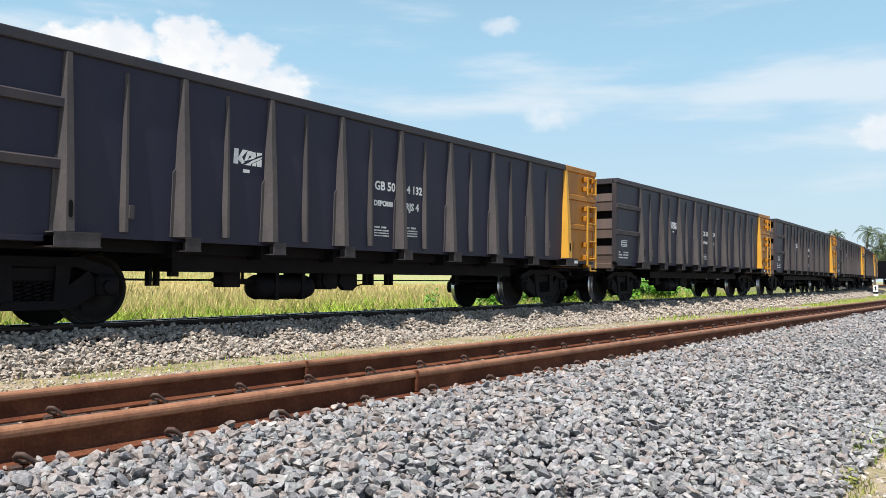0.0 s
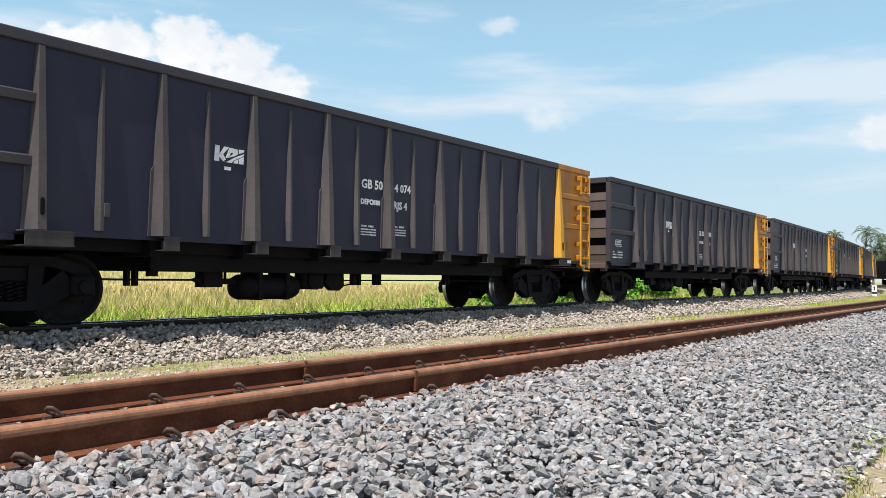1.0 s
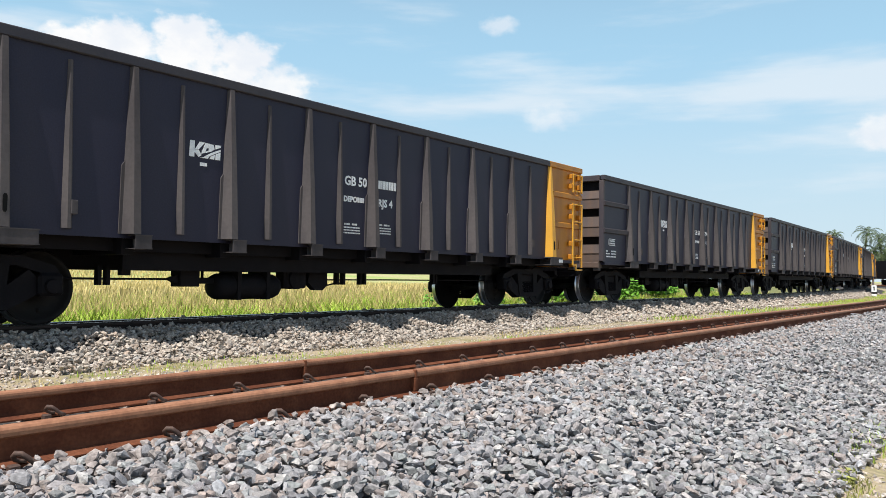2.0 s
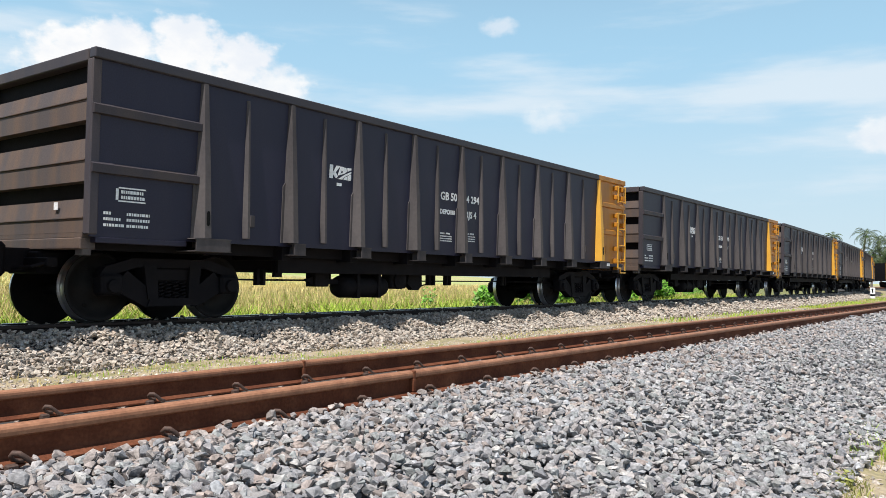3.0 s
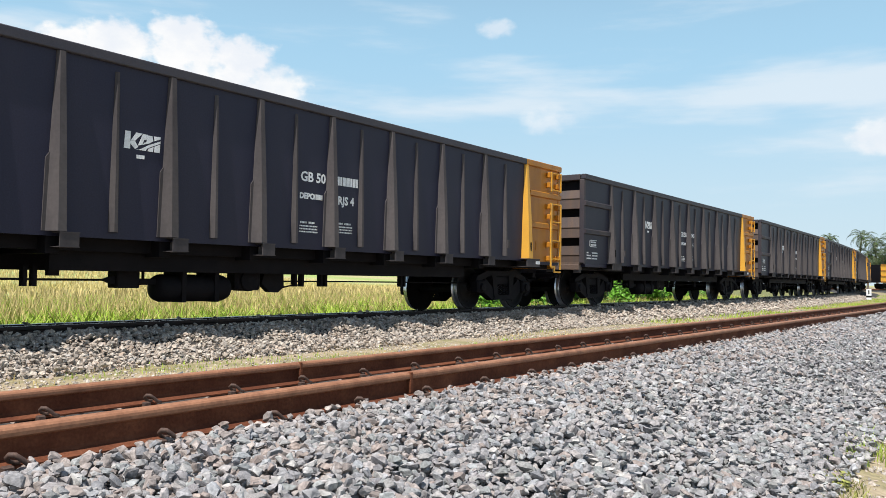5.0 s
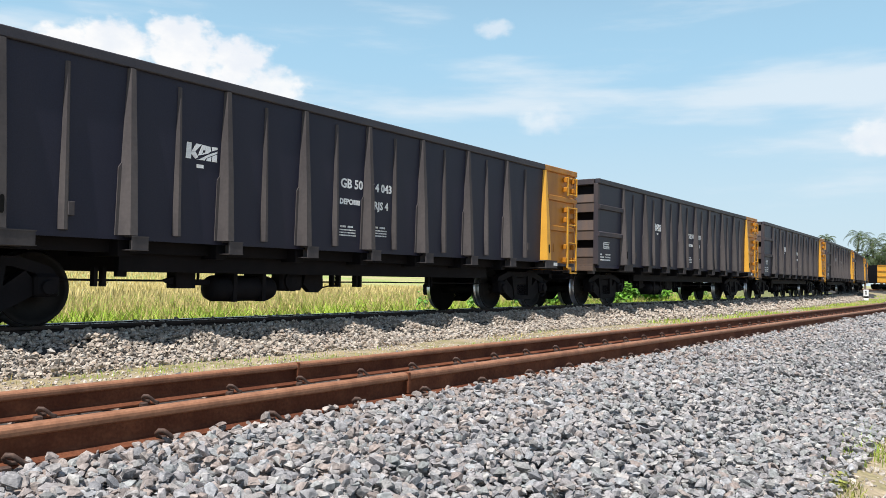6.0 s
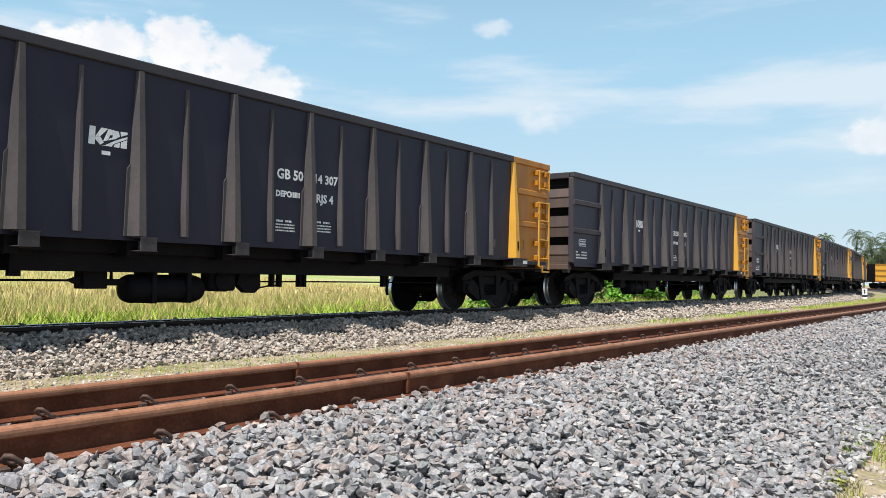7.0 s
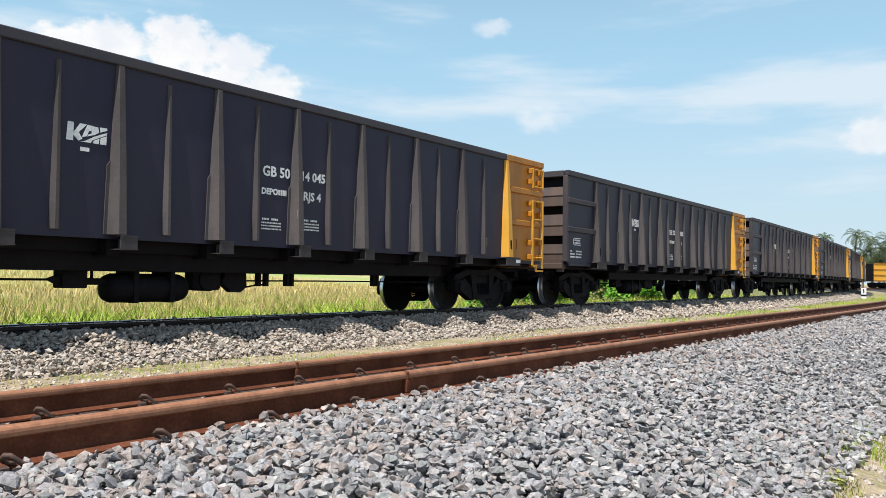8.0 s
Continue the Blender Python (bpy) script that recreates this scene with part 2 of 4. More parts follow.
# ---- mesh helpers ----
def box(bm, x0, x1, y0, y1, z0, z1, bevel=0.0):
    vs = [bm.verts.new(p) for p in ((x0, y0, z0), (x1, y0, z0), (x1, y1, z0), (x0, y1, z0), (x0, y0, z1), (x1, y0, z1), (x1, y1, z1), (x0, y1, z1))]
    fs = [bm.faces.new([vs[i] for i in f]) for f in ((0, 3, 2, 1), (4, 5, 6, 7), (0, 1, 5, 4), (1, 2, 6, 5), (2, 3, 7, 6), (3, 0, 4, 7))]
    if bevel:
        es = list({e for f in fs for e in f.edges})
        bmesh.ops.bevel(bm, geom=es, offset=bevel, segments=1, affect="EDGES")
    return vs


def prism(bm, pts, y0, y1):
    """A closed outline in x and z, drawn out from y0 to y1."""
    a = [bm.verts.new((x, y0, z)) for x, z in pts]
    b = [bm.verts.new((x, y1, z)) for x, z in pts]
    bm.faces.new(a)
    bm.faces.new(b[::-1])
    k = len(pts)
    for i in range(k):
        bm.faces.new((a[i], b[i], b[(i + 1) % k], a[(i + 1) % k]))


def tube(bm, pts, r, k=8):
    """A round bar along a line of points."""
    pts = [Vector(p) for p in pts]
    rings = []
    for i, p in enumerate(pts):
        d = (pts[min(i + 1, len(pts) - 1)] - pts[max(i - 1, 0)]).normalized()
        u = d.orthogonal().normalized() if i == 0 else (u - d * u.dot(d)).normalized()
        w = d.cross(u)
        rr = r[i] if isinstance(r, (list, tuple)) else r
        rings.append([bm.verts.new(p + (u * math.cos(a) + w * math.sin(a)) * rr) for a in [2 * math.pi * j / k for j in range(k)]])
    for a, b in zip(rings, rings[1:]):
        for j in range(k):
            bm.faces.new((a[j], a[(j + 1) % k], b[(j + 1) % k], b[j]))
    bm.faces.new(rings[0][::-1])
    bm.faces.new(rings[-1])


def lathe(bm, profile, k=40, axis="y"):
    """A turned shape round the y axis: a list of (y, radius)."""
    rings = []
    for y, r in profile:
        rings.append([bm.verts.new((r * math.cos(2 * math.pi * j / k), y, r * math.sin(2 * math.pi * j / k))) for j in range(k)])
    for a, b in zip(rings, rings[1:]):
        for j in range(k):
            bm.faces.new((a[j], a[(j + 1) % k], b[(j + 1) % k], b[j]))
    bm.faces.new(rings[0])
    bm.faces.new(rings[-1][::-1])


def mesh_of(name, bm, *mats, smooth=False):
    bmesh.ops.recalc_face_normals(bm, faces=bm.faces)
    me = bpy.data.meshes.new(name)
    bm.to_mesh(me)
    bm.free()
    for m in mats:
        me.materials.append(m)
    if smooth:
        me.polygons.foreach_set("use_smooth", [True] * len(me.polygons))
    return me


def part(name, bm, mat, parent, label="", smooth=False, at=None):
    ob = new(name, mesh_of(name, bm, mat, smooth=smooth) if isinstance(bm, bmesh.types.BMesh) else bm)
    ob.parent = parent
    if at is not None:
        ob.matrix_basis = at
    if label:
        tagged(ob, label)
    return ob


def raw_mesh(name, verts, faces, mat):
    """A mesh from arrays of equal faces."""
    me = bpy.data.meshes.new(name)
    k = faces.shape[1]
    me.vertices.add(len(verts)), me.loops.add(faces.size), me.polygons.add(len(faces))
    me.vertices.foreach_set("co", verts.astype(np.float32).ravel())
    me.loops.foreach_set("vertex_index", faces.astype(np.int32).ravel())
    me.polygons.foreach_set("loop_start", np.arange(0, faces.size, k, dtype=np.int32))
    me.polygons.foreach_set("loop_total", np.full(len(faces), k, dtype=np.int32))
    me.materials.append(mat)
    me.update(calc_edges=True)
    me.validate()
    me.shade_flat()
    return me


# ---- the line of the tracks ----
BEND_FROM, BEND_RADIUS = 22.0, 430.0
TRAIN_Y, NEAR_Y = 8.85, 3.525
CANT = 0.05  # the inner rail of the bend lies lower


def on_line(s, off=0.0):
    """The place and heading s metres along the train's track; off: metres to its far side."""
    if s <= BEND_FROM:
        return Vector((s, TRAIN_Y + off, 0)), 0.0
    a = (s - BEND_FROM) / BEND_RADIUS
    r = BEND_RADIUS - off
    return Vector((BEND_FROM + r * math.sin(a), TRAIN_Y + BEND_RADIUS - r * math.cos(a), 0)), a


SKEW = -0.004  # the near track draws slowly nearer to the camera's line


def sweep(bm, profile, stations, off, skew=0.0):
    """A cross-section (off, z) swept along the tracks' line."""
    rings = []
    for s in stations:
        ring = []
        for o, z in profile:
            p, a = on_line(s, off + o + skew * (s - 3))
            ring.append(bm.verts.new((p.x, p.y, z)))
        rings.append(ring)
    k = len(profile)
    for a, b in zip(rings, rings[1:]):
        for j in range(k):
            bm.faces.new((a[j], a[(j + 1) % k], b[(j + 1) % k], b[j]))
    bm.faces.new(rings[0])
    bm.faces.new(rings[-1][::-1])


# ---- ground ----
def heap(x, y):
    """The shoulder of the far track's bed lies in low heaps about 1.26 m apart."""
    k = max(0.0, 1.0 - abs(y - 7.66) / 0.5)
    return k * (0.0 - 0.07 * math.cos(2 * math.pi * (x - 5.10) / 1.262) + 0.05 * noise.noise(Vector((x * 0.8, y, 9)))) if k else 0.0


def ground_height(y):
    """Height of the ground across the tracks, y being the distance from the camera's line on the straight."""
    ys = (-400, -2.0, 0.3, 1.0, 2.0, 2.88, 2.98, 3.15, 3.85, 4.02, 4.25, 4.6, 5.4, 6.2, 6.8, 7.25, 7.5, 8.05, 9.65, 9.9, 10.7, 11.4, 60, 90, 110, 900)
    zs = (-0.75, -0.75, -0.55, -0.42, -0.25, -0.16, -0.19, -0.32, -0.32, -0.23, -0.21, -0.23, -0.33, -0.34, -0.34, -0.285, -0.245, -0.115, -0.14, -0.17, -0.45, -0.55, -0.66, 0.95, -0.95, -0.95)
    return float(np.interp(y, ys, zs))


def build_ground():
    stations = [-300, -100, -40, -20, -10] + [x * 0.42 for x in range(-18, 72)] + [x * 1.5 for x in range(21, 41)] + [62, 70, 80, 95, 110, 130, 160, 200, 300, 500]
    ys = (-400, -60, -10, -2.0, -0.5, 0.3, 1.0, 1.5, 2.0, 2.86, 2.98, 3.2, 3.5, 3.8, 4.0, 4.25, 4.6, 5.4, 6.2, 6.8, 7.1, 7.25, 7.5, 7.75, 8.05, 8.85, 9.65, 9.9, 10.7, 11.4, 14, 20, 40, 60, 75, 90, 110)
    def strip(name, lo, hi, mat, label):
        bm = bmesh.new()
        rows = []
        cols = [y for y in ys if lo <= y <= hi]
        for s in stations:
            row = []
            for y in cols:
                p, a = on_line(s, y - TRAIN_Y)
                z = ground_height(y) + heap(s, y) + 0.02 * noise.noise(Vector((s * 0.7, y * 0.9, 3)))
                row.append(bm.verts.new((p.x, p.y, z)))
            rows.append(row)
        for a, b in zip(rows, rows[1:]):
            for j in range(len(cols) - 1):
                bm.faces.new((a[j], b[j], b[j + 1], a[j + 1]))
        me = mesh_of(name, bm, mat, smooth=True)
        return tagged(new(name, me), label, "ground", kind="structure")
    strip("ground_verge", -400, 1.0, EARTH, "sandy verge with thin grass beside the tracks")
    near_bed = strip("ballast_bed_near", 1.0, 5.4, BEDDING, "dark bed under the near track's grey stones, gap shade in its colour")
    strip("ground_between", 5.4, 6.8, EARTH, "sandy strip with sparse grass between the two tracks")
    far_bed = strip("ballast_bed_far", 6.8, 10.7, BEDDING, "dark bed under the far track's brownish stones, gap shade in its colour")
    strip("ground_field_edge", 10.7, 40, GRASSLAND, "grassy field edge beside the far track")
    strip("ground_field", 40, 110, FIELD, "pale stubble field that rises to a low bank")
    # the plain beyond, one sheet to the horizon, just below the rest
    bm = bmesh.new()
    vs = [bm.verts.new(p) for p in ((-4000, -4000, -0.85), (4000, -4000, -0.85), (4000, 4000, -0.85), (-4000, 4000, -0.85))]
    bm.faces.new(vs)
    tagged(new("ground", mesh_of("ground", bm, FIELD)), "flat pale green rice fields reaching the horizon", "ground", kind="structure")
    return near_bed, far_bed


NEAR_BED, FAR_BED = build_ground()


# ---- rails ----
RAIL = [(-0.062, -0.147), (-0.062, -0.139), (-0.014, -0.121), (-0.0085, -0.108), (-0.0085, -0.048), (-0.033, -0.038), (-0.035, -0.024), (-0.0335, -0.013), (-0.027, -0.005), (-0.016, -0.001),
        (0.0, 0.0), (0.016, -0.001), (0.027, -0.005), (0.0335, -0.013), (0.035, -0.024), (0.033, -0.038), (0.0085, -0.048), (0.0085, -0.108), (0.014, -0.121), (0.062, -0.139), (0.062, -0.147)]


def rail(name, off, z, s0, s1, mat, label, step=1.5):
    bm = bmesh.new()
    n = max(2, int((s1 - s0) / step))
    stations = [s0 + (s1 - s0) * i / n for i in range(n + 1)]
    sweep(bm, [(o, zz + z) for o, zz in RAIL], stations, off, SKEW if off < -2 else 0.0)
    me = mesh_of(name, bm, mat, RAILHEAD if mat == RUST else TREAD)
    # rusty rails: whole head in the lit tone, web left dark as if shaded
    for p in me.polygons:
        if p.center.z > z - (0.046 if mat == RUST else 0.003):
            p.material_index = 1
    return tagged(new(name, me), label, "rail", "rails", kind="structure")


NEAR_OFF = NEAR_Y - TRAIN_Y
JOINT_NEAR, JOINT_FAR = 3.66, 3.86


def build_rails():
    rail("rail_near", NEAR_OFF - 0.5685, 0.0, -12, JOINT_NEAR - 0.004, RUST, "rusty brown steel rail on concrete sleepers")
    rail("rail_near", NEAR_OFF - 0.5685, 0.0, JOINT_NEAR + 0.004, 120, RUST, "rusty brown steel rail on concrete sleepers")
    rail("rail_far", NEAR_OFF + 0.5685, -0.042, -12, JOINT_FAR - 0.004, RUST, "rusty brown steel rail on concrete sleepers")
    rail("rail_far", NEAR_OFF + 0.5685, -0.042, JOINT_FAR + 0.004, 120, RUST, "rusty brown steel rail on concrete sleepers")
    for off, z in ((-0.5685, 0.0), (0.5685, -CANT)):
        rail("rail_of_train", off, z, -40, 200, DARKRUST, "dark oily steel rail with a polished top", 3.0)


build_rails()
SLEEPERS = [2.03 + 0.6 * i for i in range(-22, 60)]


def sleeper(s):
    p, a = on_line(s, NEAR_OFF + SKEW * (s - 3))
    root = new("railway_sleeper")
    root.matrix_world = pose(p.x, p.y, 0, 0, 0, math.degrees(a) - 4.0)
    tagged(root, "concrete railway sleeper with spring clips, buried in ballast", "sleeper", "sleepers of the near track")
    return root


def clip_mesh():
    """A bent round spring clip that stands on the rail's foot."""
    bm = bmesh.new()
    tube(bm, [(0.065, -0.016, -0.004), (0.035, -0.018, 0.008), (0.005, -0.016, 0.034), (-0.022, -0.010, 0.056), (-0.042, 0.004, 0.058), (-0.046, 0.022, 0.042), (-0.032, 0.034, 0.022), (-0.005, 0.036, 0.012), (0.02, 0.034, 0.010)],
         [0.012, 0.013, 0.013, 0.013, 0.0135, 0.012, 0.011, 0.011, 0.010], 8)
    return mesh_of("spring_clip", bm, CLIPSTEEL, smooth=True)


def build_sleepers():
    bm = bmesh.new()
    box(bm, -0.11, 0.11, -1.0, -0.42, -0.38, -0.165, 0.015)
    box(bm, -0.11, 0.11, 0.42, 1.0, -0.40, -0.205, 0.015)
    box(bm, -0.09, 0.09, -0.42, 0.42, -0.40, -0.27)
    body = mesh_of("beam", bm, CONCRETE)
    bm = bmesh.new()
    box(bm, -0.035, 0.005, -0.02, 0.012, -0.012, 0.016, 0.005)
    shoulder = mesh_of("shoulder", bm, CLIPSTEEL)
    clip = clip_mesh()
    for s in SLEEPERS:
        root = sleeper(s + random.uniform(-0.02, 0.02))
        part("beam", body, None, root)
        for ry, rz in ((-0.5685, 0.0), (0.5685, -0.042)):
            for side in (-1, 1):
                m = pose(0, ry + side * 0.085, rz - 0.135, 0, 0, 0 if side < 0 else 180) @ Matrix.Scale(0.76, 4)
                part("spring_clip", clip, None, root, "rusty bent spring clip", at=m)
                part("shoulder", shoulder, None, root, at=pose(-0.03 * side * -1, ry + side * 0.10, rz - 0.14, 0, 0, 0 if side < 0 else 180))


build_sleepers()


def joint(s, off, z):
    """A welded rail joint: a collar of metal round the rail."""
    p, a = on_line(s, off)
    bm = bmesh.new()
    box(bm, -0.012, 0.012, -0.041, -0.006, -0.05, 0.001, 0.004)
    box(bm, -0.016, 0.016, -0.042, 0.022, -0.125, -0.045, 0.006)
    box(bm, -0.03, 0.03, -0.07, 0.07, -0.145, -0.125, 0.005)
    ob = new("rail_weld", mesh_of("rail_weld", bm, RUST))
    ob.matrix_world = pose(p.x, p.y, z)
    tagged(ob, "rusty welded joint collar on a rail", "rail joint", kind="structure")


joint(JOINT_NEAR, NEAR_OFF - 0.5685, 0.0)
joint(JOINT_FAR, NEAR_OFF + 0.5685, -0.042)


# ---- the goods wagons ----
PITCH, LENGTH = 14.06, 13.0     # from coupler to coupler; the body
HALF, SHEET = 1.26, 1.218        # half the width over the top rail; to the side sheet
FLOOR, TOP = 0.95, 2.84
BIG = [-1.36] + [-2.775 - 1.257 * k for k in range(7)] + [-11.65]
SMALL = [(a + b) / 2 - 0.025 for a, b in zip(BIG, BIG[1:])]
BOGIES = (-1.53, -LENGTH + 1.26)
WHEEL_R, BASE = 0.387, 1.55


def rib(w_top, w_bot, f_top, f_bot, d_top, d_bot, z0, z1, wing=False):
    """A tapered pressed-steel stiffener on the side sheet: w its width on the sheet, f that of its flat front, d its depth; -y is outwards."""
    bm = bmesh.new()
    zm = z0 + (z1 - z0) * 0.42
    secs = []
    for z, k in ((z0, 0.0), (zm, 0.34), (z1, 1.0)):
        w, f, d = (lo + (hi - lo) * k for lo, hi in ((w_bot, w_top), (f_bot, f_top), (d_bot, d_top)))
        secs.append([bm.verts.new(p) for p in ((-w / 2, 0.015, z), (-w / 2, -0.006, z), (-f / 2, -d, z), (f / 2, -d, z), (w / 2, -0.006, z), (w / 2, 0.015, z))])
    for a, b in zip(secs, secs[1:]):
        for j in range(6):
            bm.faces.new((a[j], a[(j + 1) % 6], b[(j + 1) % 6], b[j]))
    bm.faces.new(secs[0])
    bm.faces.new(secs[-1])
    if wing:
        prism(bm, [(-w_bot / 2 - 0.03, z0), (-w_bot / 2 + 0.02, z0), (-w_bot / 2 + 0.03, zm + 0.03), (-w_bot / 2 - 0.012, zm - 0.03)], -0.014, 0.01)
    return bm


def side_frame():
    """A cast three-piece bogie side: top chord, sloping arms, two openings, spring seat, axle boxes."""
    bm = bmesh.new()
    h = BASE / 2
    y0, y1 = -0.07, 0.07
    prism(bm, [(-h - 0.13, 0.50), (-h - 0.06, 0.60), (-0.5, 0.70), (0.5, 0.70), (h + 0.06, 0.60), (h + 0.13, 0.50), (h, 0.50), (0.45, 0.60), (-0.45, 0.60), (-h, 0.50)], y0, y1)
    for sg in (-1, 1):
        prism(bm, [(sg * (h - 0.20), 0.56), (sg * (h - 0.02), 0.36), (sg * 0.34, 0.15), (sg * 0.22, 0.30)], y0, y1)
        prism(bm, [(sg * 0.20, 0.24), (sg * 0.33, 0.24), (sg * 0.38, 0.62), (sg * 0.22, 0.62)], y0 - 0.02, y1 + 0.02)
        box(bm, sg * h - 0.13, sg * h + 0.13, y0 - 0.06, y1, 0.29, 0.52, 0.03)
    prism(bm, [(-0.34, 0.16), (0.34, 0.16), (0.30, 0.25), (-0.30, 0.25)], y0 - 0.02, y1 + 0.02)
    box(bm, -0.24, 0.24, y0 + 0.02, y1, 0.44, 0.60, 0.02)
    return bm


def spring():
    bm = bmesh.new()
    n = 26
    tube(bm, [(0.042 * math.cos(i * 1.15), 0.042 * math.sin(i * 1.15), 0.25 + 0.19 * i / n) for i in range(n + 1)], 0.011, 6)
    return bm


def wheel_set():
    bm = bmesh.new()
    for sg in (-1, 1):
        prof = [(0.494, 0.06), (0.494, 0.30), (0.496, 0.345), (0.494, WHEEL_R + 0.012), (0.502, WHEEL_R + 0.027), (0.515, WHEEL_R + 0.027), (0.526, WHEEL_R + 0.006),
                (0.55, WHEEL_R), (0.612, WHEEL_R - 0.004), (0.620, WHEEL_R - 0.012), (0.620, 0.335), (0.585, 0.325), (0.565, 0.20), (0.59, 0.12), (0.62, 0.11), (0.62, 0.06)]
        lathe(bm, [(sg * y, r) for y, r in prof], 44)
    lathe(bm, [(-0.86, 0.05), (-0.62, 0.065), (0.62, 0.065), (0.86, 0.05)], 16)
    # bolts on the hub faces, so that the turning can be told
    for sg in (-1, 1):
        for k in range(3):
            a = 2 * math.pi * k / 3
            box(bm, 0.24 * math.cos(a) - 0.02, 0.24 * math.cos(a) + 0.02, sg * 0.57 - 0.012, sg * 0.57 + 0.012, 0.24 * math.sin(a) - 0.02, 0.24 * math.sin(a) + 0.02)
    me = mesh_of("wheelset", bm, WHEELSTEEL, TREAD, smooth=False)
    for p in me.polygons:
        r = math.hypot(p.center.x, p.center.z)
        if r > WHEEL_R - 0.02 and 0.52 < abs(p.center.y) < 0.614:
            p.material_index = 1
        p.use_smooth = r > 0.05
    return me


def stencil(txt, size, x, z, parent, label):
    """White stencilled writing on the near side."""
    c = bpy.data.curves.new("writing", "FONT")
    c.body, c.size, c.extrude, c.resolution_u, c.offset = txt, size, 0.001, 2, 0.005
    tmp = bpy.data.objects.new("writing", c)
    scene.collection.objects.link(tmp)
    me = bpy.data.meshes.new_from_object(tmp.evaluated_get(bpy.context.evaluated_depsgraph_get()))
    scene.collection.objects.unlink(tmp)
    bpy.data.objects.remove(tmp)
    me.materials.clear()
    me.materials.append(WHITE)
    return part("writing", me, None, parent, label, at=pose(x - 0.02, -SHEET - 0.004, z, 90, 0, 0))


def bars(name, rects, parent, label, mat=WHITE, y=None):
    """Plain painted bars on the near side: (x0, x1, z0, z1)."""
    bm = bmesh.new()
    yy = -SHEET - 0.004 if y is None else y
    for x0, x1, z0, z1 in rects:
        box(bm, x0, x1, yy - 0.001, yy + 0.001, z0, z1)
    return part(name, bm, mat, parent, label)


def line_of_bars(x0, x1, z, h, seed, fine=1.0):
    r = random.Random(seed)
    out, x = [], x0
    while x < x1 - 0.01:
        w = min(r.uniform(0.02, 0.07) * fine, x1 - x)
        out.append((x, x + w, z, z + h))
        x += w + 0.012 * (0.4 + 0.6 * fine)
    return out


